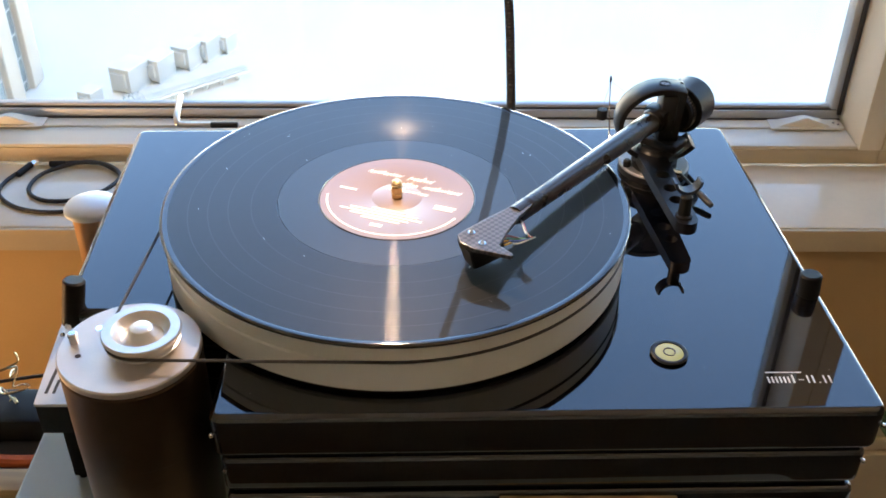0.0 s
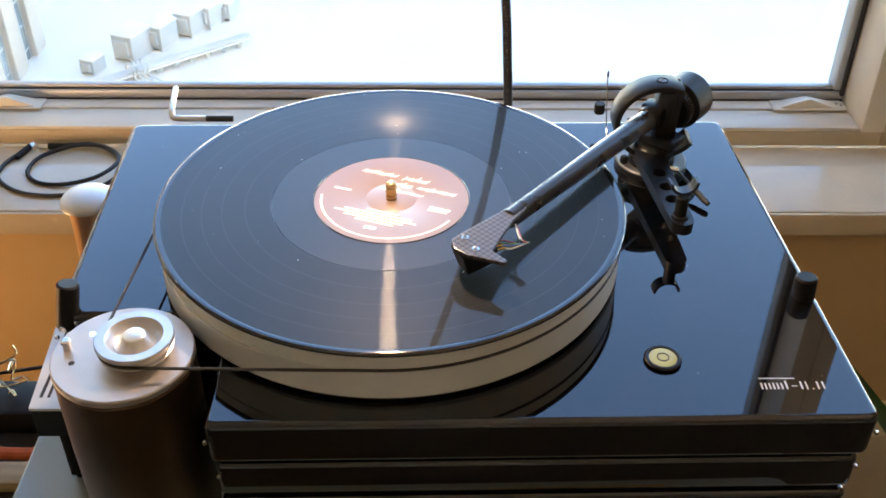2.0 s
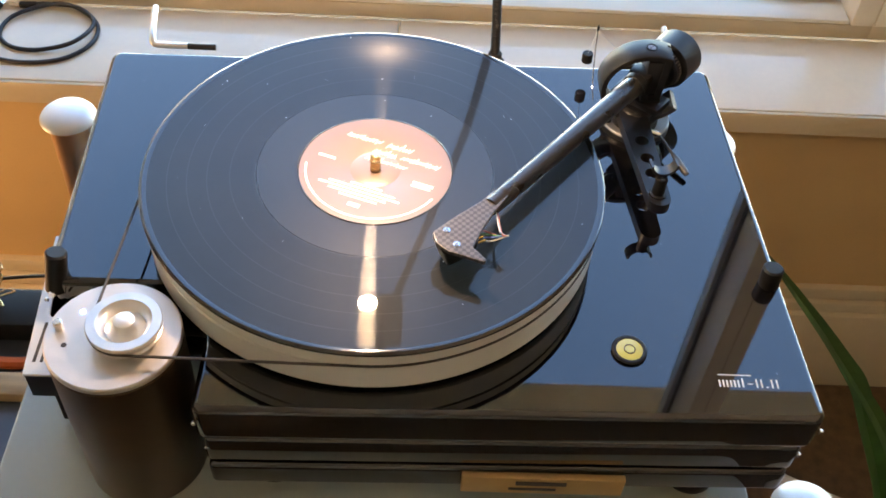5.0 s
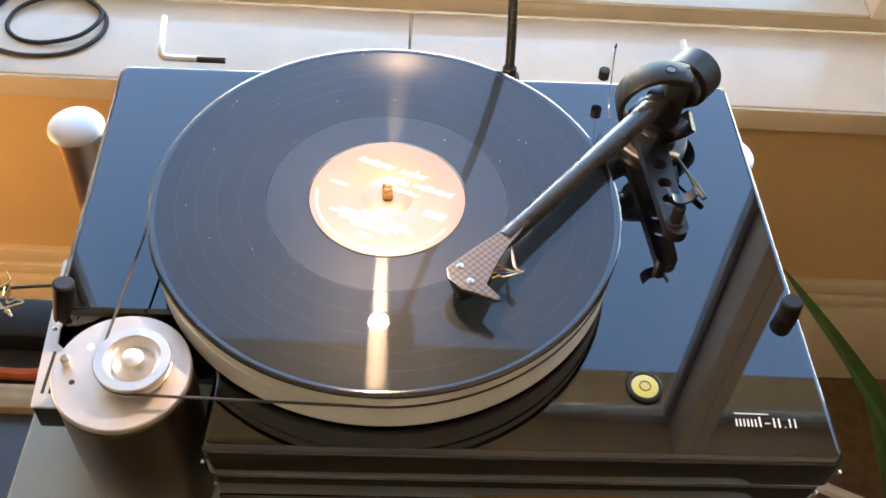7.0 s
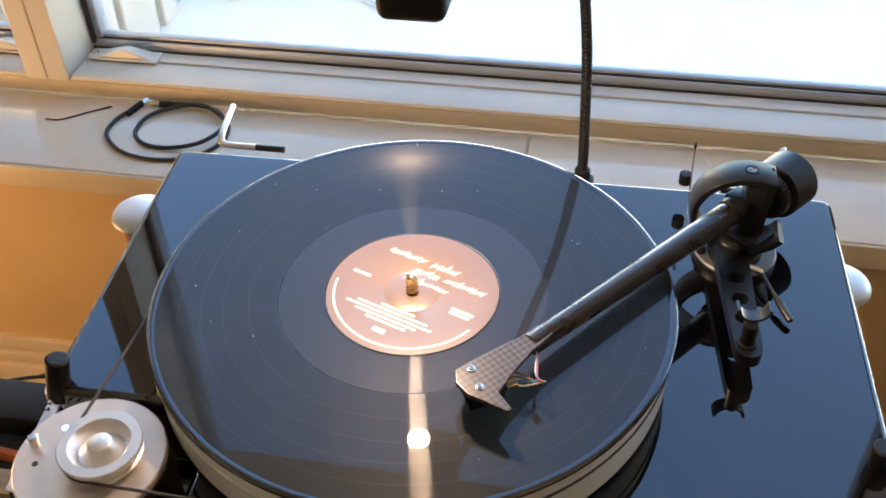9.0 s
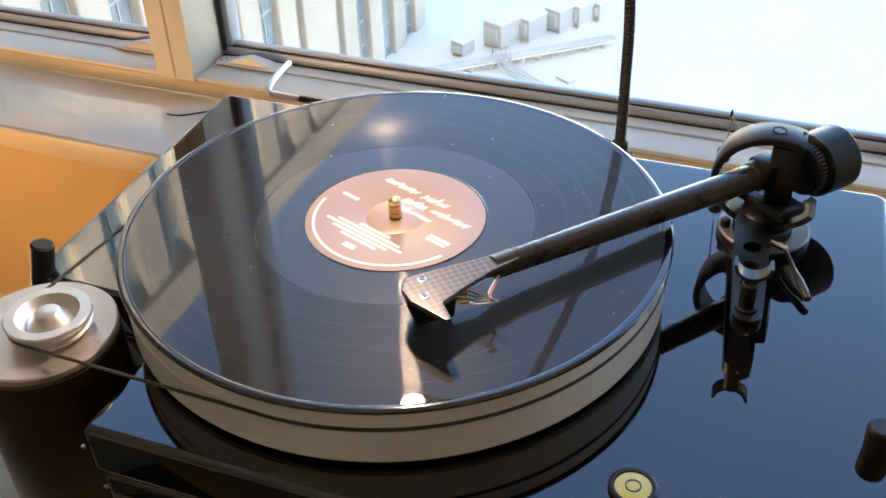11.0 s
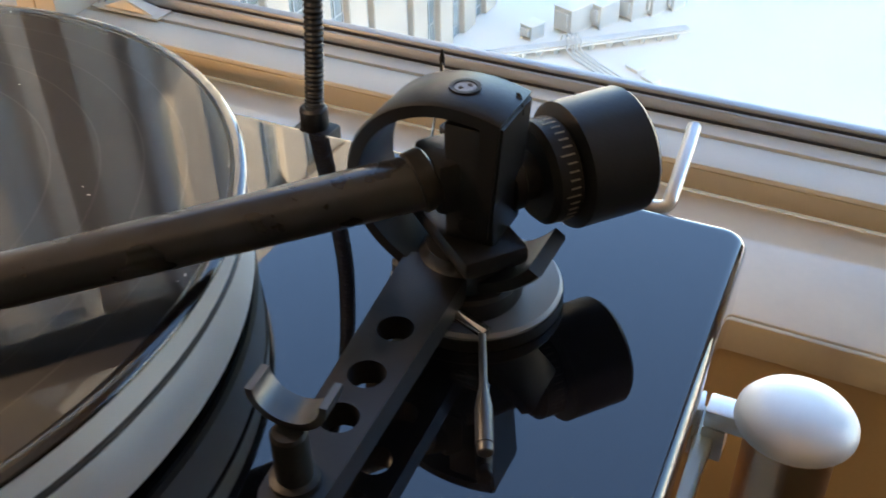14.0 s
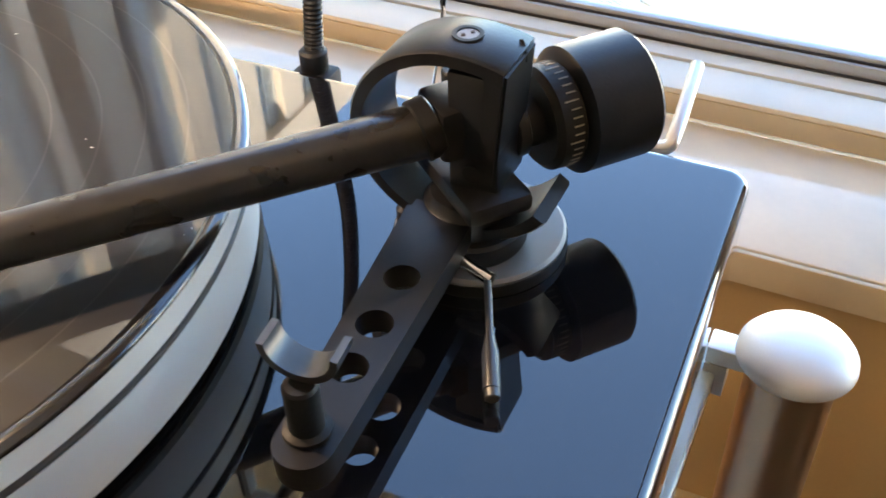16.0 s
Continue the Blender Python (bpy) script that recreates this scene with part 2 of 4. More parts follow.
# carbon weave of the headshell
WEAVE = mat("carbon_weave", (0.05, 0.045, 0.042), 0.3, spread=0.2, scale=200, coat=0.5, clearc=0.12)
cn, cl = WEAVE.node_tree.nodes, WEAVE.node_tree.links
cc, ck = cn.new("ShaderNodeTexCoord"), cn.new("ShaderNodeTexChecker")
ck.inputs["Scale"].default_value = 420
ck.inputs["Color1"].default_value, ck.inputs["Color2"].default_value = (0.045, 0.040, 0.036, 1), (0.11, 0.095, 0.085, 1)
cl.new(cc.outputs["Object"], ck.inputs["Vector"])
cl.new(ck.outputs["Color"], cn["Principled BSDF"].inputs["Base Color"])


# ---------------------------------------------------------------- mesh helpers
def finish(name, bm, material, parent=None, label="", smooth=35):
    me = bpy.data.meshes.new(name)
    bmesh.ops.recalc_face_normals(bm, faces=bm.faces)
    bm.to_mesh(me)
    bm.free()
    me.materials.append(material)
    if smooth:
        me.polygons.foreach_set("use_smooth", [True] * len(me.polygons))
        me.set_sharp_from_angle(angle=radians(smooth))
    ob = new(name, me)
    if parent is not None:
        ob.parent = parent
    if label:
        ob["label"] = label
    return ob


def part(name, bm, material, parent, label="", smooth=35):
    """One mesh under a thing or under a part."""
    return finish(name, bm, material, parent, label, smooth)


def thing(name, label, category, at=(0, 0, 0), group="", kind=""):
    ob = new(name)
    ob.location = at
    ob.empty_display_size = 0.02
    return tagged(ob, label, category, group, kind)


def box(x0, x1, y0, y1, z0, z1, bevel=0.0, seg=2, bm=None):
    bm = bm or bmesh.new()
    own = bmesh.ops.create_cube(bm, size=1.0)["verts"]
    for v in own:
        v.co = Vector((x0 + (v.co.x + 0.5) * (x1 - x0), y0 + (v.co.y + 0.5) * (y1 - y0), z0 + (v.co.z + 0.5) * (z1 - z0)))
    if bevel:
        edges = list({e for v in own for e in v.link_edges})
        bmesh.ops.bevel(bm, geom=edges, offset=bevel, segments=seg, profile=0.5, affect="EDGES")
    return bm


def turn(bm, m):
    bmesh.ops.transform(bm, matrix=m, verts=bm.verts)
    return bm


def lathe(rows, n=48, m=None):
    """A body of revolution about z from rows (radius, z); closed at the ends unless the radius is nought."""
    bm = bmesh.new()
    rings = []
    for r, z in rows:
        if r < 1e-7:
            rings.append([bm.verts.new((0, 0, z))])
        else:
            rings.append([bm.verts.new((r * math.cos(2 * math.pi * k / n), r * math.sin(2 * math.pi * k / n), z)) for k in range(n)])
    for a, b in zip(rings, rings[1:]):
        for k in range(n):
            j = (k + 1) % n
            if len(a) == 1 and len(b) == 1:
                continue
            if len(a) == 1:
                bm.faces.new((a[0], b[k], b[j]))
            elif len(b) == 1:
                bm.faces.new((a[k], b[0], a[j]))
            else:
                bm.faces.new((a[k], b[k], b[j], a[j]))
    for ring in (rings[0], rings[-1]):
        if len(ring) > 1:
            bm.faces.new(ring)
    return turn(bm, m) if m is not None else bm


def ring_lathe(rows, n=64, m=None):
    """As lathe(), but the profile closes on itself: a ring with a hole."""
    bm = bmesh.new()
    rings = [[bm.verts.new((r * math.cos(2 * math.pi * k / n), r * math.sin(2 * math.pi * k / n), z)) for k in range(n)] for r, z in rows]
    for a, b in zip(rings, rings[1:] + rings[:1]):
        for k in range(n):
            j = (k + 1) % n
            bm.faces.new((a[k], b[k], b[j], a[j]))
    return turn(bm, m) if m is not None else bm


def rounded(points, radii, seg=8):
    """An outline with its corners rounded."""
    out = []
    n = len(points)
    for i in range(n):
        p, a, b = Vector(points[i]), Vector(points[i - 1]), Vector(points[(i + 1) % n])
        u, v = (a - p).normalized(), (b - p).normalized()
        r = radii[i] if isinstance(radii, (list, tuple)) else radii
        half = u.angle(v) / 2
        d = r / math.tan(half)
        c = p + (u + v).normalized() * (r / math.sin(half))
        s, e = p + u * d, p + v * d
        a0 = math.atan2(s.y - c.y, s.x - c.x)
        da = math.atan2(e.y - c.y, e.x - c.x) - a0
        da = (da + math.pi) % (2 * math.pi) - math.pi
        for k in range(seg + 1):
            t = a0 + da * k / seg
            out.append((c.x + r * math.cos(t), c.y + r * math.sin(t)))
    return out


def inset(pts, d):
    """A counter-clockwise outline moved inwards by d."""
    out = []
    n = len(pts)
    for i in range(n):
        p, a, b = Vector(pts[i]), Vector(pts[i - 1]), Vector(pts[(i + 1) % n])
        n1 = Vector((-(p - a).y, (p - a).x)).normalized()
        n2 = Vector((-(b - p).y, (b - p).x)).normalized()
        k = (n1 + n2)
        k = k / max(0.3, k.length_squared / 2)
        out.append((p.x + k.x * d, p.y + k.y * d))
    return out


def slab(outline, z0, z1, edge=0.0, seg=4, m=None):
    """A plate of that outline between two heights, with rounded upper and lower edges."""
    rows = []
    if edge:
        rows += [(z0, edge + 0.0006)]
        rows += [(z0 + edge - edge * math.cos(math.pi / 2 * k / seg), edge - edge * math.sin(math.pi / 2 * k / seg)) for k in range(seg + 1)]
        rows += [(z1 - edge + edge * math.sin(math.pi / 2 * k / seg), edge - edge * math.cos(math.pi / 2 * k / seg)) for k in range(seg + 1)]
        rows += [(z1, edge + 0.0006)]
    else:
        rows = [(z0, 0), (z1, 0)]
    bm = bmesh.new()
    rings = [[bm.verts.new((x, y, z)) for x, y in (inset(outline, d) if d else outline)] for z, d in rows]
    n = len(outline)
    for a, b in zip(rings, rings[1:]):
        for k in range(n):
            j = (k + 1) % n
            bm.faces.new((a[k], a[j], b[j], b[k]))
    bm.faces.new(rings[0][::-1])
    bm.faces.new(rings[-1])
    return turn(bm, m) if m is not None else bm


def smooth_path(points, steps=8, closed=False):
    """A Catmull-Rom curve through points."""
    p = [Vector(q) for q in points]
    out = []
    n = len(p)
    for i in range(n if closed else n - 1):
        a, b, c, d = (p[(i + k) % n] for k in (-1, 0, 1, 2)) if closed else (p[max(0, i - 1)], p[i], p[i + 1], p[min(n - 1, i + 2)])
        for k in range(steps):
            t = k / steps
            out.append(0.5 * (2 * b + (c - a) * t + (2 * a - 5 * b + 4 * c - d) * t * t + (3 * b - a - 3 * c + d) * t ** 3))
    if not closed:
        out.append(p[-1])
    return out


def tube(points, radius, n=10, closed=False, bm=None):
    """A tube along points; radius may be a function of the share of the way."""
    bm = bm or bmesh.new()
    pts = [Vector(q) for q in points]
    count = len(pts)
    rings = []
    side = None
    for i, p in enumerate(pts):
        a = pts[i - 1] if (i or closed) else p
        b = pts[(i + 1) % count] if (i < count - 1 or closed) else p
        t = (b - a).normalized()
        if side is None:
            side = t.orthogonal().normalized()
        side = (side - t * side.dot(t)).normalized()
        up = t.cross(side)
        r = radius(i / max(1, count - 1)) if callable(radius) else radius
        rings.append([bm.verts.new(p + side * (r * math.cos(2 * math.pi * k / n)) + up * (r * math.sin(2 * math.pi * k / n))) for k in range(n)])
    pairs = list(zip(rings, rings[1:])) + ([(rings[-1], rings[0])] if closed else [])
    for a, b in pairs:
        for k in range(n):
            j = (k + 1) % n
            bm.faces.new((a[k], a[j], b[j], b[k]))
    if not closed:
        bm.faces.new(rings[0][::-1])
        bm.faces.new(rings[-1])
    return bm


def between(a, b):
    """The pose whose z axis runs from a to b."""
    a, b = Vector(a), Vector(b)
    return Matrix.Translation(a) @ (b - a).to_track_quat("Z", "Y").to_matrix().to_4x4()


def rod(a, b, r, r2=None, n=20, edge=0.0):
    length = (Vector(b) - Vector(a)).length
    r2 = r if r2 is None else r2
    e = edge
    rows = [(r - e, 0), (r, e), (r2, length - e), (r2 - e, length)] if e else [(r, 0), (r2, length)]
    return lathe(rows, n, between(a, b))


def ribbon(points, width, z, bm=None):
    """A flat stroke in the plane z."""
    bm = bm or bmesh.new()
    p = [Vector((q[0], q[1])) for q in points]
    left, right = [], []
    for i, q in enumerate(p):
        t = (p[min(i + 1, len(p) - 1)] - p[max(i - 1, 0)])
        t = t.normalized() if t.length > 1e-9 else Vector((1, 0))
        s = Vector((-t.y, t.x)) * (width / 2)
        left.append(bm.verts.new((q.x + s.x, q.y + s.y, z)))
        right.append(bm.verts.new((q.x - s.x, q.y - s.y, z)))
    for i in range(len(p) - 1):
        bm.faces.new((left[i], right[i], right[i + 1], left[i + 1]))
    return bm


def structure(name, bm, material, label, category):
    return tagged(finish(name, bm, material), label, category, kind="structure")


# ---------------------------------------------------------------- the room
FLOOR, CEIL, LEDGE = -1.0, 1.76, -0.362
structure("floor", box(-2.6, 2.6, -3.2, 0.62, FLOOR - 0.1, FLOOR), CARPET, "brown ribbed carpet on the room floor", "floor")
structure("ceiling", box(-2.7, 2.7, -3.3, 1.0, CEIL, CEIL + 0.12), CEILM, "plain warm white painted ceiling", "ceiling")
structure("wall_back", box(-2.7, 2.7, -3.32, -3.2, FLOOR, CEIL), ROOMW, "plain warm painted wall behind the viewer", "wall")
structure("wall_left", box(-2.72, -2.6, -3.2, 1.0, FLOOR, CEIL), ROOMW, "plain warm painted side wall", "wall")
structure("wall_right", box(2.6, 2.72, -3.2, 1.0, FLOOR, CEIL), ROOMW, "plain warm painted side wall", "wall")
structure("wall_window", box(-2.6, 2.6, 0.60, 0.98, FLOOR, LEDGE - 0.036), WALLM, "tan painted wall below the window ledge", "wall")
structure("wall_lintel", box(-2.6, 2.6, 0.745, 0.98, 1.60, CEIL), WALLM, "tan painted wall strip over the windows", "wall")
base = structure("baseboard", box(-2.6, 2.6, 0.575, 0.60, FLOOR, -0.80, 0.004), NOSE, "tan painted baseboard with stepped moulding", "baseboard")
part("moulding", box(-2.6, 2.6, 0.582, 0.602, -0.797, -0.775, 0.003), NOSE, base)
part("moulding", box(-2.6, 2.6, 0.588, 0.602, -0.772, -0.745, 0.003), NOSE, base)

ledge = thing("window_ledge", "cream laminate window ledge with a tan front edge", "window ledge", (0, 0.65, LEDGE), kind="structure")


def at_origin(bm, ob):
    return turn(bm, Matrix.Translation(-Vector(ob.location)))


for x0, x1 in ((-2.6, -0.0012), (0.0012, 2.6)):
    part("ledge_board", at_origin(box(x0, x1, 0.572, 0.7435, LEDGE - 0.034, LEDGE, 0.003), ledge), LEDGEM, ledge)
    part("front_edge", at_origin(box(x0, x1, 0.566, 0.5715, LEDGE - 0.036, LEDGE - 0.0015, 0.002), ledge), NOSE, ledge, "tan front edge")

PITCH = 1.40


def window(name, cx, label):
    """A fixed sash between two mullions, with sill, gasket, latch plates and pane."""
    w = thing(name, label, "window", (cx, 0.80, -0.334), kind="structure")
    x0, x1 = cx - 0.665, cx + 0.665
    put = lambda n, bm, m, l="": part(n, at_origin(bm, w), m, w, l)
    put("sill_riser", box(cx - 0.70, cx + 0.70, 0.745, 0.80, LEDGE + 0.0005, -0.338, 0.001), NOSE, "tan riser under the sill")
    put("sill", box(x0, x1, 0.746, 0.7995, -0.338, -0.332, 0.0015), CREAM)
    put("sill_groove", box(x0, x1, 0.7995, 0.8020, -0.338, -0.335), GASKET)
    put("sill_inner", box(x0, x1, 0.8020, 0.8265, -0.338, -0.330, 0.0015), CREAM)
    put("gasket", box(x0, x1, 0.8265, 0.8300, -0.338, -0.3285, 0.001), GASKET)
    put("bottom_rail", box(x0, x1, 0.8300, 0.862, -0.338, -0.3165, 0.002), SASH)
    put("bead_gasket", box(x0 + 0.006, x1 - 0.006, 0.8335, 0.8360, -0.3165, -0.3145), GASKET)
    put("glazing_bead", box(x0 + 0.010, x1 - 0.010, 0.8362, 0.8505, -0.3165, -0.3100, 0.003), SASH)
    put("top_rail", box(x0, x1, 0.832, 0.862, 1.57, 1.60, 0.003), SASH)
    for s, xe in ((1, x0), (-1, x1)):
        put("side_gasket", box(min(xe, xe + s * 0.006), max(xe, xe + s * 0.006), 0.826, 0.832, -0.322, 1.57, 0.001), GASKET)
        put("side_rail", box(min(xe, xe + s * 0.016), max(xe, xe + s * 0.016), 0.832, 0.862, -0.3160, 1.57, 0.003), SASH)
    pane = put("pane", box(x0 + 0.016, x1 - 0.016, 0.851, 0.855, -0.316, 1.57), GLASS)
    pane.visible_shadow = False
    for s, xe in ((1, x0), (-1, x1)):
        plate = put("latch_plate", box(min(xe + s * 0.006, xe + s * 0.115), max(xe + s * 0.006, xe + s * 0.115), 0.793, 0.823, -0.3298, -0.327, 0.001), CREAM, "cream metal latch plate")
        wedge = bmesh.new()
        a, b, c = xe + s * 0.022, xe + s * 0.105, xe + s * 0.062
        v = [wedge.verts.new(p) for p in ((a, 0.797, -0.3272), (b, 0.797, -0.3272), (b, 0.822, -0.3272), (a, 0.822, -0.3272), (c, 0.800, -0.313), (c, 0.821, -0.318))]
        for f in ((0, 1, 4), (1, 2, 5, 4), (2, 3, 5), (3, 0, 4, 5), (0, 3, 2, 1)):
            wedge.faces.new([v[k] for k in f])
        bmesh.ops.bevel(wedge, geom=wedge.edges[:], offset=0.0015, segments=2, affect="EDGES")
        part("latch_wedge", at_origin(wedge, w), CREAM, plate)
        for k in (0.010, 0.016):
            part("screw", at_origin(lathe([(0.0022, -0.3272), (0.0018, -0.3262), (0, -0.326)], 10, Matrix.Translation((xe + s * k, 0.808 + 300 * (k - 0.013) * 0.003, 0))), w), CHROME, plate)
    return w


window("window_1", -0.012, "wide fixed window with a cream sill and grey sash")
window("window_2", -0.012 - PITCH, "fixed window beside an orange-lit cream mullion")
window("window_3", -0.012 + PITCH, "fixed window with a cream sill and grey sash")
for k in range(4):
    mx = -0.012 + PITCH * (k - 1.5)
    mull = structure("mullion_%d" % (k + 1), box(mx - 0.034, mx + 0.034, 0.742, 0.87, -0.338, 1.60, 0.003), CREAM, "cream painted window mullion", "mullion")
    part("seam", box(mx - 0.001, mx + 0.001, 0.7405, 0.745, -0.335, 1.59), NOSE, mull)
for sx in (-1, 1):
    structure("wall_pier_%d" % (1 if sx < 0 else 2), box(min(sx * 2.16, sx * 2.6), max(sx * 2.16, sx * 2.6), 0.742, 0.98, -0.338, 1.60), ROOMW, "plain painted wall beside the windows", "wall")

# ---------------------------------------------------------------- outside
# Unseen masses added round the room; they keep direct sun off the ground below.
for nm, dims in (("sun_block_above", (-60, 60, -25, 0.98, CEIL + 0.125, 34)), ("sun_block_below", (-60, 60, -25, 0.98, -22, FLOOR - 0.105)), ("sun_block_left", (-60, -2.73, -25, 0.98, FLOOR - 0.1, CEIL + 0.12)), ("sun_block_right", (2.73, 60, -25, 0.98, FLOOR - 0.1, CEIL + 0.12))):
    structure(nm, box(*dims), PIERM, "unseen plain mass added round the room to block the sun", "building")

ROOFZ = -22.0
structure("ground", box(-900, 900, 4, 1500, ROOFZ - 1.0, ROOFZ), SNOW, "white snow-covered roof and ground far below", "ground")

FX = -20.0
facade = thing("office_building", "tall pale concrete office wing with narrow glazed strips", "building", (FX, 24, ROOFZ))
put = lambda n, bm, m, l="", p=facade: part(n, turn(bm, Matrix.Translation((-FX, -24, -ROOFZ))), m, p, l)
TOP = 23.4
put("wall", box(FX - 12, FX - 0.45, 2.4, 47.3, ROOFZ, TOP - 0.6), SPANM, "recessed spandrel wall")
put("parapet", box(FX - 12, FX + 0.1, 2.0, 47.6, TOP - 1.6, TOP), PIERM)
pitch = 2.74
pier_ys = [47.4 - 0.5 - pitch * k for k in range(17)]
for k, y in enumerate(pier_ys):
    wide = 0.72 if k != 4 else 1.5
    put("pier", box(FX - 0.45, FX, y - wide, y + wide * 0.92, ROOFZ, TOP - 1.6, 0.05, 1), PIERM)
    if k < 16:
        g0, g1 = y - pitch + 0.66, y - wide
        gl_ = put("glazing", box(FX - 0.44, FX - 0.36, g0, g1, ROOFZ, TOP - 1.6), FGLASS)
        bars = bmesh.new()
        mid = (g0 + g1) / 2
        for yy in (g0 + 0.06, mid, g1 - 0.06):
            box(FX - 0.36, FX - 0.30, yy - 0.03, yy + 0.03, ROOFZ, TOP - 1.6, bm=bars)
        z = ROOFZ + 0.5
        while z < TOP - 1.8:
            box(FX - 0.358, FX - 0.31, g0, g1, z, z + 0.07, bm=bars)
            z += 1.25
        put("glazing_bars", bars, MULLM, "", gl_)


def roof_unit(x, y, l, w, h, yaw):
    """A rooftop air unit: casing, lid, side vents, base rails."""
    u = thing("rooftop_unit", "white boxy rooftop air unit on a snowy roof", "air unit", (x, y, ROOFZ), group="rooftop air units")
    u.rotation_euler = (0, 0, radians(yaw))
    part("casing", box(-l / 2, l / 2, -w / 2, w / 2, 0.10, h, 0.04), UNITM, u)
    part("lid", box(-l / 2 - 0.04, l / 2 + 0.04, -w / 2 - 0.04, w / 2 + 0.04, h, h + 0.06, 0.025), SNOW, u, "snow-covered lid")
    for s in (-1, 1):
        part("base_rail", box(-l / 2, l / 2, s * w / 2 - 0.05 - 0.06 * s, s * w / 2 + 0.05 - 0.06 * s, 0.0, 0.10), PIPEM, u)
    part("vent", box(-l / 2 - 0.16, -l / 2, -w / 3, w / 3, h * 0.30, h * 0.85, 0.02), UNITM, u)
    return u


for x, y, l, w, h in ((-15.20, 46.40, 1.70, 1.20, 1.32), (-14.05, 47.60, 1.50, 1.05, 1.22), (-12.85, 49.20, 1.50, 1.05, 1.20), (-12.05, 50.25, 1.50, 1.00, 1.16), (-11.20, 51.15, 1.10, 0.80, 0.95), (-16.75, 44.60, 0.95, 0.80, 0.72)):
    roof_unit(x, y, l, w, h, 68)
gantry = thing("pipe_gantry", "pale raised pipe gantry across the snowy roof", "pipe gantry", (-14, 45, ROOFZ))
ga, gb = Vector((-18.0, 40.8, 0)), Vector((-9.6, 47.9, 0))
gdir = (gb - ga).normalized()
gside = Vector((-gdir.y, gdir.x, 0))
gput = lambda n, bm, m: part(n, turn(bm, Matrix.Translation((14, -45, 0))), m, gantry)
for k in range(3):
    o = gside * (0.20 * k - 0.20) + Vector((0, 0, 0.46))
    gput("pipe", rod(ga + o, gb + o, 0.06, n=10), PIPEM)
gput("deck", turn(box(-0.38, 0.38, -0.03, 0.03, 0, (gb - ga).length), between(ga + Vector((0, 0, 0.36)), gb + Vector((0, 0, 0.36)))), SNOW)
for k in range(12):
    q = ga.lerp(gb, (k + 0.4) / 12)
    gput("trestle", box(q.x - 0.09, q.x + 0.09, q.y - 0.28, q.y + 0.28, 0, 0.34), PIPEM)
for k in range(4):
    s0 = ga.lerp(gb, 0.40 + 0.022 * k) + Vector((0, 0, 0.46))
    end = Vector((-9.9 + 0.20 * k, 40.2 + 0.16 * k, 0.12))
    gput("branch_pipe", tube(smooth_path([s0 + gside * 0.55 + Vector((0, 0, -0.2)), s0 + gside * 0.30 + Vector((0, 0, 0.30)), s0 + gside * -0.45 + Vector((0, 0, 0.22)), s0 + gside * -0.85 + Vector((0.1, 0, -0.30)), end], 6), 0.045, 8), PIPEM)
for x, y, yaw in ((-10.85, 43.2, 58), (-9.85, 42.4, 58)):
    hatch = thing("roof_hatch", "low white snow-covered roof hatch", "roof hatch", (x, y, ROOFZ), group="roof hatches")
    hatch.rotation_euler = (0, 0, radians(yaw))
    part("curb", box(-0.26, 0.26, -0.42, 0.42, 0, 0.12, 0.02), PIPEM, hatch)
    part("lid", box(-0.30, 0.30, -0.46, 0.46, 0.12, 0.17, 0.02), SNOW, hatch)

# ---------------------------------------------------------------- rack
rack = thing("hifi_rack", "copper-toned post rack with pearl caps and pale glass shelves", "rack", (0.01, 0.0, FLOOR))
rput = lambda n, bm, m, l="", p=rack: part(n, turn(bm, Matrix.Translation((-0.01, 0, -FLOOR))), m, p, l)
SHELF = -0.114
rput("shelf", slab(rounded([(-0.243, -0.205), (0.260, -0.205), (0.260, 0.205), (-0.243, 0.205)], 0.012), SHELF - 0.012, SHELF, 0.002), SHELFM, "pale glass shelf")
rput("lower_shelf", slab(rounded([(-0.243, -0.205), (0.260, -0.205), (0.260, 0.205), (-0.243, 0.205)], 0.012), -0.62, -0.608, 0.002), SHELFM, "pale glass shelf")
for x, y in ((0.2885, 0.192), (-0.272, 0.182), (0.2946, -0.160), (-0.285, -0.185)):
    capz = -0.087 if x < 0 else (-0.097 if y > 0 else -0.111)
    post = rput("post", lathe([(0.017, FLOOR), (0.018, FLOOR + 0.002), (0.018, capz - 0.008), (0.0185, capz - 0.006), (0.0185, capz - 0.003)], 40, Matrix.Translation((x, y, 0))), COPPER, "copper-toned metal post")
    rput("cap", lathe([(0.0185, capz - 0.003), (0.0238, capz), (0.0235, capz + 0.0022), (0.0214, capz + 0.0052), (0.0160, capz + 0.0082), (0.0085, capz + 0.0100), (0, capz + 0.0107)], 40, Matrix.Translation((x, y, 0))), PEARL, "domed pearl white cap", post)
    sx = -1 if x > 0 else 1
    rput("bracket", box(min(x, x + sx * 0.034), max(x, x + sx * 0.034), y - 0.006, y + 0.006, capz - 0.012, capz - 0.003, 0.001), ALU, "", post)
    rput("bracket_leg", box(min(x + sx * 0.0245, x + sx * 0.034), max(x + sx * 0.0245, x + sx * 0.034), y - 0.006, y + 0.006, SHELF - 0.012, capz - 0.0122), ALU, "", post)

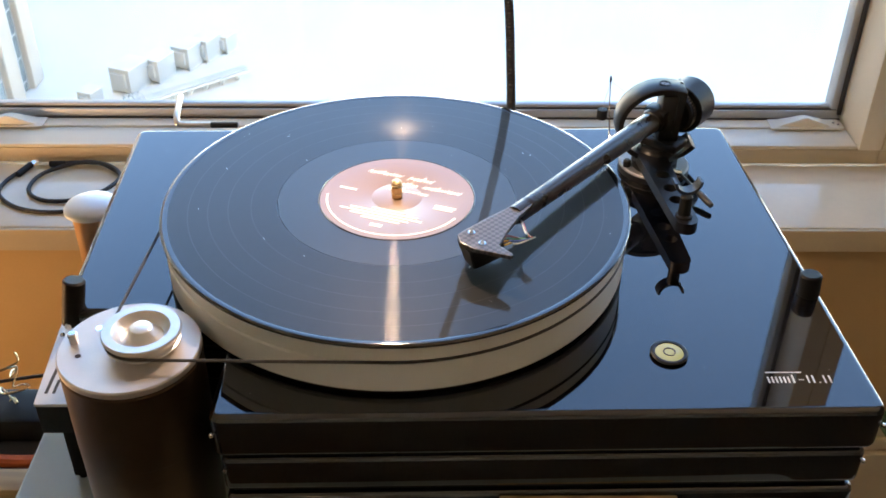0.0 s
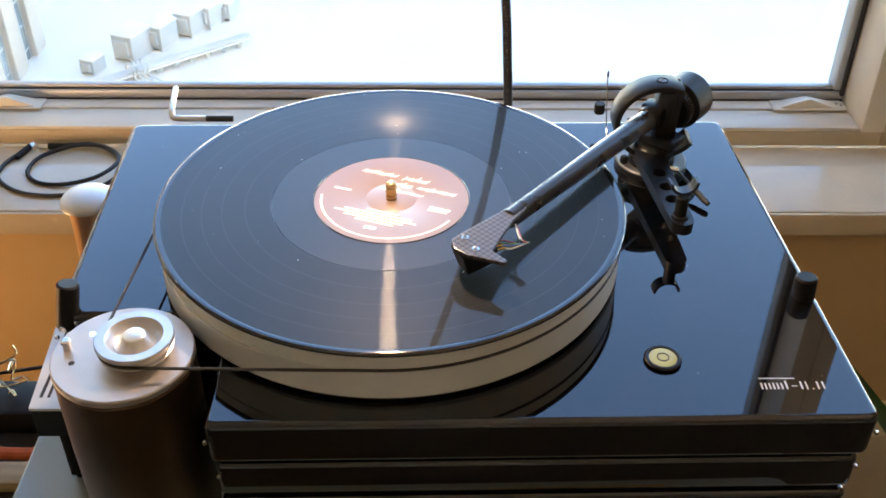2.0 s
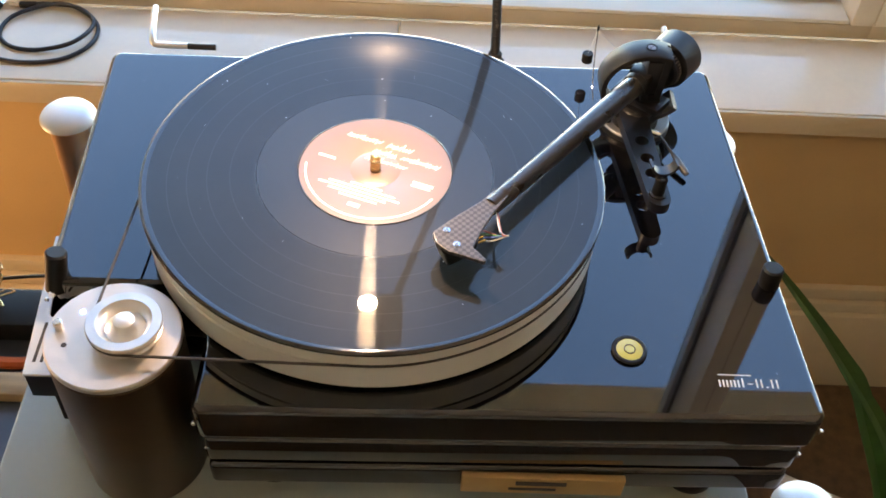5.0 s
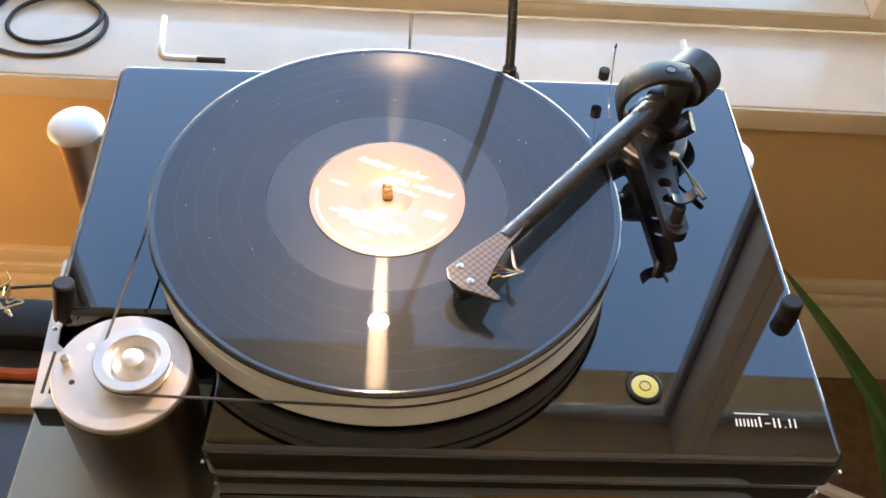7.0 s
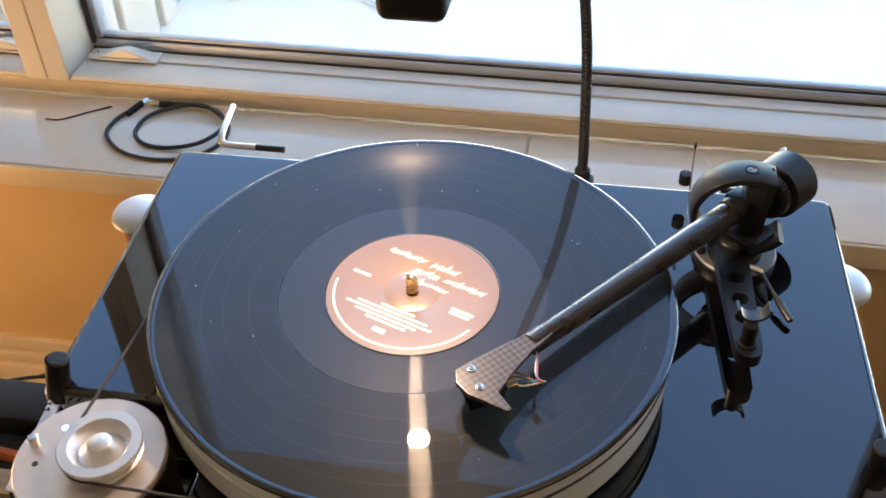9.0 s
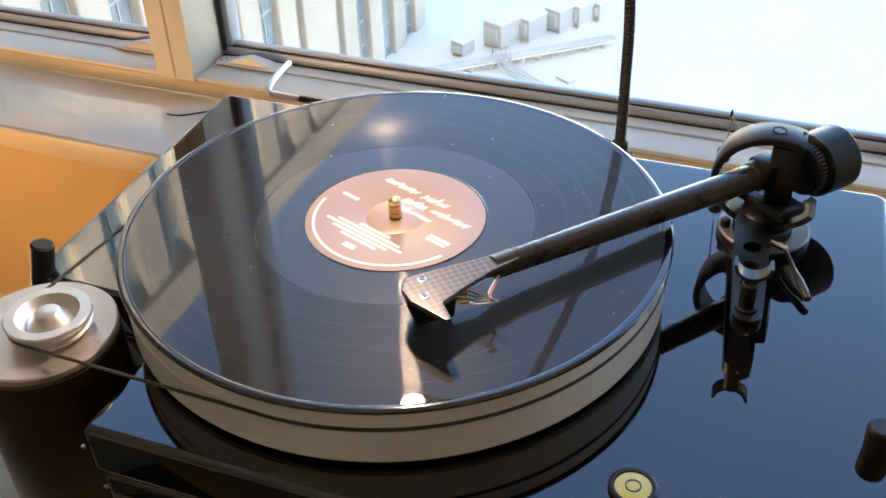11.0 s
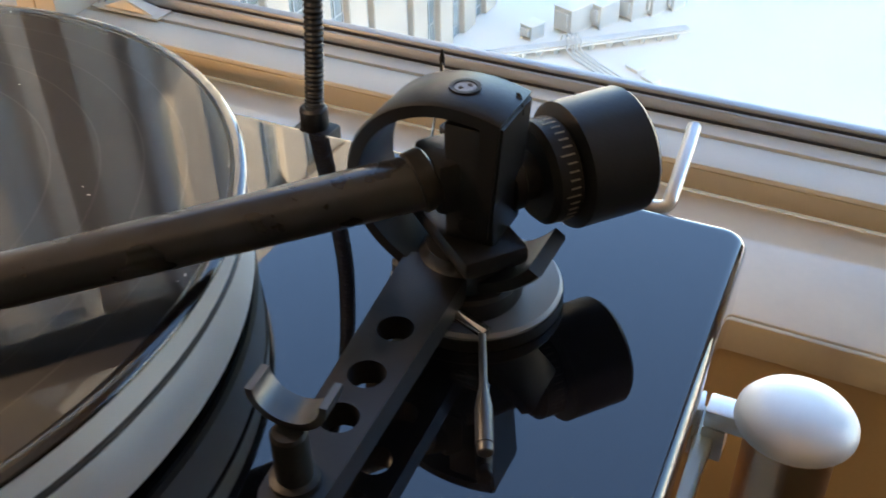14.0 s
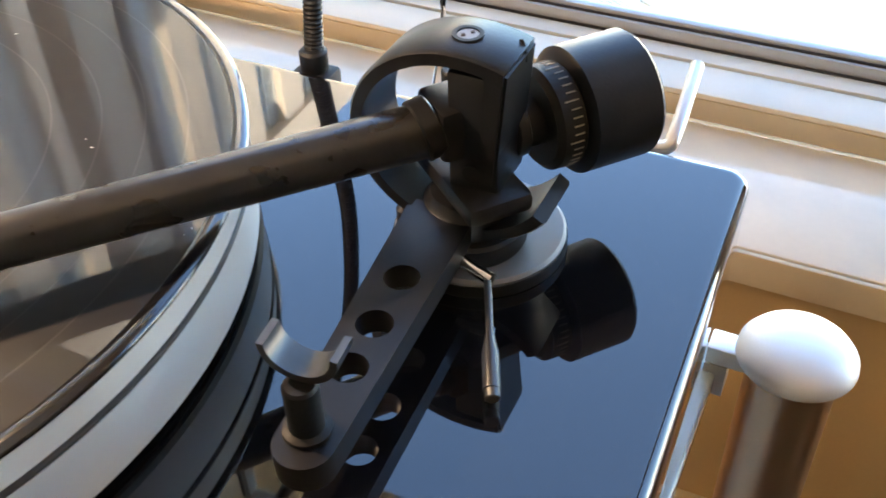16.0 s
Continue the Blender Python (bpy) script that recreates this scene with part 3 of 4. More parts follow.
# ---------------------------------------------------------------- turntable
table = thing("turntable", "black lacquered record player with frosted white platter and black tonearm", "record player", (0, 0, SHELF))
tput = lambda n, bm, m, l="", p=table: part(n, turn(bm, Matrix.Translation((0, 0, -SHELF))), m, p, l)
CORNERS = [(-0.2140, 0.1640), (-0.2040, -0.0745), (-0.0970, -0.0730), (-0.0985, -0.1665), (0.2735, -0.1605), (0.2592, 0.1722)]
RADII = [0.0085, 0.014, 0.02, 0.007, 0.008, 0.0085]
OUT = rounded(CORNERS, RADII, 8)
tput("top_slab", slab(OUT, -0.030, 0.0, 0.0042, 6), LACQUER, "gloss black lacquered top slab")
# Recessed black fill stands in for the shaded gaps between the slabs.
tput("gap_fill", slab(inset(OUT, 0.006), -0.0345, -0.0295), RUBBER)
tput("middle_slab", slab(inset(OUT, 0.003), -0.060, -0.034, 0.004, 4), LACQUER)
tput("gap_fill", slab(inset(OUT, 0.008), -0.0645, -0.0595), RUBBER)
tput("bottom_slab", slab(inset(OUT, 0.003), -0.086, -0.064, 0.004, 4), LACQUER)
for x, y in ((-0.17, 0.13), (0.215, 0.13), (0.22, -0.13), (-0.06, -0.13)):
    tput("foot", lathe([(0.016, SHELF), (0.018, SHELF + 0.003), (0.018, -0.095), (0.012, -0.0855)], 28, Matrix.Translation((x, y, 0))), BLACK)
plaque = tput("plaque", box(0.062, 0.165, -0.1660, -0.1612, -0.084, -0.0655, 0.0008), PLAQ, "tan metal plaque with dark lettering")
tput("lettering", box(0.096, 0.128, -0.1668, -0.1658, -0.0725, -0.0690), DARKINK, "dark lettering bar", plaque)
tput("lettering", box(0.092, 0.122, -0.1668, -0.1658, -0.0785, -0.0765), DARKINK, "dark lettering bar", plaque)

# spirit level
lev = tput("spirit_level", ring_lathe([(0.0082, 0.0003), (0.0108, 0.0003), (0.0110, 0.0010), (0.0100, 0.0018), (0.0086, 0.0018), (0.0082, 0.0012)], 40, Matrix.Translation((0.1607, -0.1135, 0.0008))), BLACK, "round bubble level")
tput("fluid", lathe([(0.0083, 0.0002), (0.0083, 0.0011), (0.006, 0.0014), (0, 0.0015)], 32, Matrix.Translation((0.1607, -0.1135, 0.0008))), LEVELF, "yellow fluid", lev)
tput("level_ring", ring_lathe([(0.0030, 0.0014), (0.0036, 0.0014), (0.0036, 0.0018), (0.0030, 0.0018)], 28, Matrix.Translation((0.1607, -0.1135, 0.0008))), DARKINK, "", lev)

# maker's mark as plain bars
mark = bmesh.new()
for x0, x1, y0, y1 in ((0.2125, 0.2315, -0.1323, -0.1315), (0.2125, 0.2134, -0.1406, -0.1356), (0.2146, 0.2155, -0.1406, -0.1356), (0.2167, 0.2176, -0.1406, -0.1356), (0.2188, 0.2197, -0.1406, -0.1356), (0.2209, 0.2218, -0.1406, -0.1356),
                       (0.2230, 0.2239, -0.1406, -0.1356), (0.2254, 0.2264, -0.1406, -0.1340), (0.2285, 0.2315, -0.1384, -0.1377), (0.2332, 0.2341, -0.1406, -0.1344), (0.2359, 0.2368, -0.1406, -0.1344), (0.2388, 0.2397, -0.1406, -0.1398), (0.2418, 0.2427, -0.1406, -0.1344), (0.2447, 0.2456, -0.1406, -0.1344)):
    box(0.2125 + (x0 - 0.2125) * 1.09, 0.2125 + (x1 - 0.2125) * 1.09, y0 + 0.0030, y1 + 0.0030, 0.0, 0.0002, bm=mark)
tput("maker_mark", mark, INK, "small white printed bars")

# platter and spindle
PB, PT = 0.0035, 0.0352
tput("sub_platter", lathe([(0.02, 0.0), (0.02, 0.0008), (0.1462, 0.0008), (0.1472, 0.0014), (0.1472, 0.0033)], 120), RUBBER, "matt black lower platter disc")
tput("platter", lathe([(0.02, PB), (0.1482, PB), (0.1494, PB + 0.0012), (0.1494, 0.0235), (0.1484, 0.0241), (0.1484, 0.0259), (0.1494, 0.0265), (0.1494, PT - 0.001), (0.1484, PT), (0.0, PT)], 160), ACRYL, "frosted white acrylic platter")
tput("spindle", lathe([(0.0036, PT), (0.0036, 0.0405), (0.0030, 0.0409), (0.0036, 0.0413), (0.0036, 0.0455), (0.0029, 0.0460), (0.0036, 0.0466), (0.0032, 0.0490), (0.0018, 0.0502), (0, 0.0505)], 28), BRASS, "brass spindle")

# cover posts
def cover_post(a, b):
    p = tput("cover_post", rod(a, b, 0.0068, n=28, edge=0.0012), MATT, "short black cover post")
    tput("post_screw", rod(Vector(a) + Vector((0, -0.0068, 0.004)), Vector(a) + Vector((0, -0.0080, 0.004)), 0.0022, n=12), CHROME, "", p)


cover_post((0.2606, -0.0555, -0.012), (0.2596, -0.0536, 0.0150))
cover_post((-0.1995, -0.0705, -0.012), (-0.1944, -0.0655, 0.0185))
for a in ((-0.2050, -0.0765, -0.0155), (0.2725, -0.1592, -0.0120), (0.2690, -0.1570, -0.0420), (-0.0970, -0.1665, -0.012), (-0.0935, -0.1640, -0.042)):
    tput("edge_stud", lathe([(0, -0.0016), (0.0012, -0.001), (0.0015, 0), (0.0012, 0.001), (0, 0.0016)], 12, Matrix.Translation(a)), CHROME)

# bent hinge rods at the back
tput("hinge_rod", tube(smooth_path([(-0.158, 0.1775, -0.003), (-0.178, 0.1775, -0.003), (-0.1850, 0.1785, -0.002), (-0.1868, 0.184, 0.001), (-0.1885, 0.198, 0.002), (-0.1922, 0.2245, 0.000)], 5), 0.0026, 14), ALU, "bent bright metal hinge rod")
tput("hinge_sleeve", rod((-0.160, 0.1775, -0.003), (-0.136, 0.1775, -0.003), 0.0025, n=16), BLACK)
tput("hinge_rod", tube(smooth_path([(0.205, 0.1755, -0.003), (0.222, 0.1755, -0.003), (0.2290, 0.1765, -0.002), (0.2300, 0.182, 0.001), (0.2292, 0.198, 0.006), (0.2280, 0.2136, 0.0096)], 5), 0.0026, 14), ALU, "bent bright metal hinge rod")
tput("hinge_sleeve", rod((0.185, 0.1755, -0.003), (0.207, 0.1755, -0.003), 0.0025, n=16), BLACK)

# ---------------------------------------------------------------- record
record = thing("vinyl_record", "black vinyl record with a brown paper label on the platter", "record", (0, 0, PT))
ZR = 0.0023
prof = [(0.0, 0.0), (0.1490, 0.0), (0.1508, 0.0006), (0.1511, 0.0013), (0.1506, 0.0022), (0.1490, 0.0026), (0.1466, ZR)]
part("rim", ring_lathe([(0.1462, 0.0002)] + prof[1:] + [(0.1462, ZR - 0.0001)], 192), VSMOOTH, record, "smooth raised rim", 60)
bands = [0.1463, 0.1335, 0.1210, 0.1083, 0.0938, 0.0775]
for r1, r0 in zip(bands, bands[1:]):
    part("groove_band", ring_lathe([(r0 + 0.0005, 0.0002), (r1 - 0.0001, 0.0002), (r1 - 0.0001, ZR), (r0 + 0.0005, ZR)], 192), VINYL, record, "fine circular grooves", 0)
    part("band_gap", ring_lathe([(r0 - 0.0001, 0.0002), (r0 + 0.0005, 0.0002), (r0 + 0.0005, ZR - 0.00002), (r0 - 0.0001, ZR - 0.00002)], 192), VRUN, record, "", 0)
part("run_out", ring_lathe([(0.0500, 0.0002), (0.0771, 0.0002), (0.0771, ZR), (0.0640, ZR), (0.0638, ZR - 0.00001), (0.0634, ZR), (0.0512, ZR), (0.0506, ZR + 0.0003), (0.0500, ZR)], 160), VRUN, record, "smooth run-out area", 0)
lab = part("label", ring_lathe([(0.0037, 0.0002), (0.0499, 0.0002), (0.0499, ZR + 0.0002), (0.0170, ZR + 0.0002), (0.0165, ZR), (0.0160, ZR + 0.0002), (0.0037, ZR + 0.0002)], 96), LABEL, record, "brown paper label with white print")
TURN = Matrix.Rotation(radians(-20), 4, "Z")
ZL = ZR + 0.00035


def scribble(x0, x1, y, h, seed):
    """An unreadable white stroke like handwriting."""
    g = random.Random(seed)
    pts = []
    n = int((x1 - x0) / 0.0011)
    for k in range(n + 1):
        tall = h * (1.9 if k % 9 == 0 else 1.0)
        pts.append((x0 + (x1 - x0) * k / n + (0.0009 if k % 2 else -0.0004), y + (tall * g.uniform(0.6, 1) if k % 2 else -h * g.uniform(0.1, 0.5)), 0))
    return ribbon(smooth_path(pts, 3), 0.0007, ZL)


for x0, x1, y, h, s in ((-0.030, -0.006, 0.024, 0.0036, 1), (-0.001, 0.016, 0.0235, 0.0036, 2), (-0.008, 0.008, 0.015, 0.0036, 3), (0.012, 0.038, 0.0155, 0.0034, 4), (-0.010, 0.018, 0.0075, 0.0026, 5)):
    part("handwriting", turn(scribble(x0, x1, y, h, s), TURN), INK, lab, "white script stroke")
for x0, x1, y, w in ((-0.040, -0.028, -0.001, 0.0022), (0.027, 0.041, -0.002, 0.0024), (0.027, 0.040, -0.005, 0.0018), (-0.010, 0.012, -0.0175, 0.0017), (-0.024, 0.022, -0.0205, 0.0017), (-0.030, 0.026, -0.0235, 0.0017), (-0.022, 0.018, -0.0265, 0.0017), (-0.013, 0.013, -0.0295, 0.0017), (-0.004, 0.004, -0.036, 0.0034)):
    part("print_line", turn(ribbon([(x0, y), ((x0 + x1) / 2, y), (x1, y)], w, ZL), TURN), INK, lab, "white printed bar")
part("rim_print", turn(ribbon([(0.0455 * math.cos(radians(a)), 0.0455 * math.sin(radians(a))) for a in range(195, 346, 3)], 0.0014, ZL), TURN), INK, lab, "white printed arc")

# ---------------------------------------------------------------- tonearm
PIV = Vector((0.1895, 0.0985, 0.0))
AXZ = 0.0485
ARM = Vector((-0.627, -0.779, 0)).normalized()
NRM = Vector((ARM.y, -ARM.x, 0)) * -1
if NRM.x < 0:
    NRM = -NRM
arm = tput("tonearm", lathe([(0.0262, 0.0), (0.0262, 0.0050), (0.0252, 0.0060), (0.0, 0.0060)], 64, Matrix.Translation((0.1905, 0.1035, 0))), GREYTOP, "black tonearm on a grey metal base disc")
aput = lambda n, bm, m, l="": tput(n, bm, m, l, arm)
FR = Matrix(((-ARM.x, NRM.x, 0, PIV.x), (-ARM.y, NRM.y, 0, PIV.y), (0, 0, 1, 0), (0, 0, 0, 1)))  # x: to the rear, y: across
aput("base_skirt", lathe([(0.0266, 0.0002), (0.0266, 0.0042)], 64, Matrix.Translation((0.1905, 0.1035, 0))), BLACK)
aput("pillar", lathe([(0.0135, 0.0060), (0.0135, 0.0200), (0.0125, 0.0210), (0.0115, 0.0235)], 40, Matrix.Translation(PIV)), BLACK)
aput("collar", lathe([(0.0165, 0.0060), (0.0170, 0.0070), (0.0170, 0.0125), (0.0160, 0.0135)], 40, Matrix.Translation(PIV)), MATT)
aput("yoke_base", turn(box(-0.010, 0.010, -0.020, 0.020, 0.0250, 0.0315, 0.002), FR), BLACK)

# C-shaped yoke round the bearing, open to the rear side
yx, yzr, yz, yw, yt = 0.0325, 0.0300, 0.0425, 0.0105, 0.0042
cyoke = bmesh.new()
cols = []
a0, a1 = radians(63), radians(326)
for k in range(61):
    t = a0 + (a1 - a0) * k / 60
    c, q = math.cos(t), math.sin(t)
    if t < math.pi / 2:
        q = q ** 0.75
    rows = ((0.0, -yw + 0.0012), (0.0008, -yw), (yt, -yw), (yt, yw), (0.0008, yw), (0.0, yw - 0.0012))
    cols.append([cyoke.verts.new(((yx - d) * c, w, yz + (yzr - d) * q)) for d, w in rows])
for p, q in zip(cols, cols[1:]):
    for i in range(6):
        j = (i + 1) % 6
        cyoke.faces.new((p[i], q[i], q[j], p[j]))
cyoke.faces.new(cols[0])
cyoke.faces.new(cols[-1][::-1])
aput("yoke", turn(cyoke, Matrix.Translation(PIV)), BLACK, "C-shaped black bearing yoke")
aput("bearing_cap", ring_lathe([(0.0030, 0.0722), (0.0042, 0.0722), (0.0042, 0.0730), (0.0030, 0.0730)], 32, Matrix.Translation(PIV)), MATT)
aput("cap_screw", lathe([(0.0029, 0.0720), (0.0029, 0.0727), (0, 0.0729)], 24, Matrix.Translation(PIV)), GREYTOP)
for k in (-1, 1):
    aput("cap_pin", lathe([(0.0006, 0.0727), (0.0006, 0.0731), (0, 0.0732)], 8, Matrix.Translation(PIV + ARM * 0.0014 * k)), DARKINK)
aput("bearing_block", turn(box(-0.0020, 0.0128, -0.0098, 0.0092, 0.0300, 0.0668, 0.0012), Matrix.Translation(PIV)), BLACK)
cheek = bmesh.new()
cw = [cheek.verts.new((PIV.x + x, PIV.y + y, z)) for y in (-0.0104, 0.0104) for x, z in ((0.0060, 0.0330), (0.0118, 0.0330), (0.0150, 0.0690), (0.0085, 0.0712))]
for f in ((0, 1, 2, 3), (4, 7, 6, 5), (0, 4, 5, 1), (1, 5, 6, 2), (2, 6, 7, 3), (3, 7, 4, 0)):
    cheek.faces.new([cw[k] for k in f])
bmesh.ops.bevel(cheek, geom=cheek.edges[:], offset=0.0008, segments=2, affect="EDGES")
aput("yoke_cheek", cheek, BLACK, "slanted side plate of the yoke")
aput("bearing_post", rod(PIV + Vector((0, 0, 0.0235)), PIV + Vector((0, 0, 0.0320)), 0.0055, n=20), BLACK)
aput("side_screw", rod(PIV + Vector((0.0055, -0.0095, 0.0365)), PIV + Vector((0.0055, -0.0106, 0.0365)), 0.0028, n=20), MATT)
aput("clamp", turn(box(-0.012, 0.002, -0.0085, 0.0085, 0.0400, 0.0560, 0.0020), FR), BLACK)

# tapered tube
TA = PIV + ARM * 0.008 + Vector((0, 0, AXZ - 0.0012))
TB = PIV + ARM * 0.186 + Vector((0, 0, 0.0530))
aput("arm_tube", tube([TA.lerp(TB, k / 16) for k in range(17)], lambda t: 0.0078 - 0.0019 * t, 28), CARBON, "tapered carbon fibre tube")
aput("arm_lift_sleeve", rod(PIV + ARM * 0.0105 + Vector((0, 0, AXZ)), PIV + ARM * 0.016 + Vector((0, 0, AXZ - 0.0012)), 0.0088, n=28, edge=0.0006), BLACK)

# headshell: a flat plate that swings inwards, with a finger lift
HX = Vector((-0.885, -0.466, 0)).normalized()
HY = Vector((-HX.y, HX.x, 0))
HC = Vector((0.0500, -0.0765, 0.0560))
HM = Matrix(((HX.x, HY.x, 0, HC.x), (HX.y, HY.y, 0, HC.y), (0, 0, 1, HC.z), (0, 0, 0, 1)))
HI = HM.inverted()


def loc(p):
    q = HI @ Vector((p[0], p[1], HC.z))
    return (q.x, q.y)


tb = loc(TB)
neck = (Vector((TB.x, TB.y)) + Vector((ARM.x, ARM.y)) * -0.012)
side2 = Vector((NRM.x, NRM.y))
nL, nR = loc(neck - side2 * 0.0046), loc(neck + side2 * 0.0046)
if nL[1] > nR[1]:
    nL, nR = nR, nL
mix = lambda a, b, t, o: (a[0] + (b[0] - a[0]) * t, a[1] + (b[1] - a[1]) * t + o)
front, rear = (0.0020, -0.0112), (-0.0062, 0.0120)
plate = [nL, mix(nL, front, 0.3, 0.0012), mix(nL, front, 0.65, 0.0006), front, (0.0095, -0.0086), (0.0119, -0.0008), (0.0086, 0.0088), (0.0046, 0.0128), (-0.0062, 0.0250), (-0.0088, 0.0244), rear, mix(rear, nR, 0.3, -0.0018), mix(rear, nR, 0.62, -0.0022), nR]
area = sum(plate[i - 1][0] * plate[i][1] - plate[i][0] * plate[i - 1][1] for i in range(len(plate)))
if area < 0:
    plate = plate[::-1]
head = aput("headshell", turn(slab(rounded(plate, 0.0012, 3), -0.0013, 0.0013, 0.0003, 2), HM), WEAVE, "woven carbon fibre headshell")
aput("neck_fairing", tube([TB + ARM * -0.014, TB + ARM * -0.004, TB + ARM * 0.004, TB + ARM * 0.012 + Vector((0, 0, 0.001))], lambda t: 0.0060 - 0.0032 * t, 18), CARBON)
for x, y in ((0.0015, -0.0063), (0.0015, 0.0063)):
    q = HM @ Vector((x, y, 0.0013))
    aput("washer", lathe([(0.0022, 0), (0.0022, 0.0005), (0.0012, 0.0006)], 20, Matrix.Translation(q)), CHROME, "bright washer")
    aput("mounting_screw", lathe([(0.0013, 0.0005), (0.0013, 0.0012), (0.0010, 0.0014), (0.0007, 0.0009), (0, 0.0009)], 16, Matrix.Translation(q)), CHROME, "bright mounting screw")
cart = bmesh.new()
cv = [cart.verts.new(p) for p in ((-0.013, -0.0082, -0.0014), (0.0105, -0.0082, -0.0014), (0.0105, 0.0082, -0.0014), (-0.013, 0.0082, -0.0014), (-0.012, -0.006, -0.0135), (0.006, -0.006, -0.0165), (0.006, 0.006, -0.0165), (-0.012, 0.006, -0.0135))]
for f in ((0, 1, 2, 3), (4, 7, 6, 5), (0, 4, 5, 1), (1, 5, 6, 2), (2, 6, 7, 3), (3, 7, 4, 0)):
    cart.faces.new([cv[k] for k in f])
bmesh.ops.bevel(cart, geom=cart.edges[:], offset=0.0006, segments=2, affect="EDGES")
aput("cartridge", turn(cart, HM), MATT, "black pickup cartridge")
aput("stylus", rod(HM @ Vector((0.004, 0, -0.0160)), HM @ Vector((0.0062, 0, -0.0183)), 0.0004, 0.0002, 8), ALU)
for k, (yy, m) in enumerate(((-0.0045, "r"), (-0.0015, "g"), (0.0015, "b"), (0.0045, "w"))):
    aput("signal_pin", rod(HM @ Vector((-0.0128, yy, -0.006)), HM @ Vector((-0.0195, yy, -0.006)), 0.0008, n=10), GOLD, "gold signal pin")
WIRES = [mat("wire_red", (0.55, 0.10, 0.07), 0.5), mat("wire_green", (0.10, 0.30, 0.12), 0.5), mat("wire_blue", (0.10, 0.16, 0.45), 0.5), mat("wire_white", (0.70, 0.68, 0.62), 0.5)]
tl = HI @ (TB + ARM * -0.010)
for k, yy in enumerate((-0.0045, -0.0015, 0.0015, 0.0045)):
    pts = [(-0.0185, yy, -0.006), (-0.023, yy + 0.002, -0.0065), (-0.029 - 0.001 * k, 0.006 + 0.0012 * k, -0.006 + 0.001 * k), (-0.031, 0.009, -0.003), (-0.029, 0.007 - 0.001 * k, -0.0015), (tl.x + 0.003, tl.y, tl.z - 0.003)]
    aput("wire", tube(smooth_path([HM @ Vector(p) for p in pts], 6), 0.00045, 6), WIRES[k], "thin coloured signal wire")

# counterweight
CZ = 0.0400


def axial(rows, m, name, label="", z=CZ, n=48):
    a = PIV - ARM * 0.0 + Vector((0, 0, z))
    return aput(name, lathe(rows, n, between(a, a - ARM)), m, label)


axial([(0.0060, 0.006), (0.0060, 0.010), (0.0088, 0.012), (0.0088, 0.0150), (0.0072, 0.0160), (0.0072, 0.025)], BLACK, "rear_stub")
dial = axial([(0.0135, 0.0205), (0.0153, 0.0222), (0.0153, 0.0290), (0.0145, 0.0298)], MATT, "weight_dial", "black dial ring with pale ticks")
axial([(0.0165, 0.0296), (0.0188, 0.0310), (0.0190, 0.0515), (0.0180, 0.0528), (0.0120, 0.0533), (0.0110, 0.0518), (0.0, 0.0518)], BLACK, "counterweight", "black cylindrical counterweight")
DM = between(PIV + Vector((0, 0, CZ)), PIV + Vector((0, 0, CZ)) - ARM)
for k in range(40):
    ang = radians(k * 9)
    tick = box(0.01515, 0.01545, -0.0002, 0.0002, 0.0250 if k % 5 else 0.0236, 0.0280)
    tput("tick", turn(tick, DM @ Matrix.Rotation(ang, 4, "Z")), TICKM, "", dial)

# perforated rest arm
bar_a, bar_b = Vector((0.1845, 0.0920)), Vector((0.1922, 0.0015))
holes = [(0.1866, 0.0593), (0.1886, 0.0412), (0.1902, 0.0255)]
bd = (bar_b - bar_a).normalized()
bs = Vector((-bd.y, bd.x))
bl = (bar_b - bar_a).length


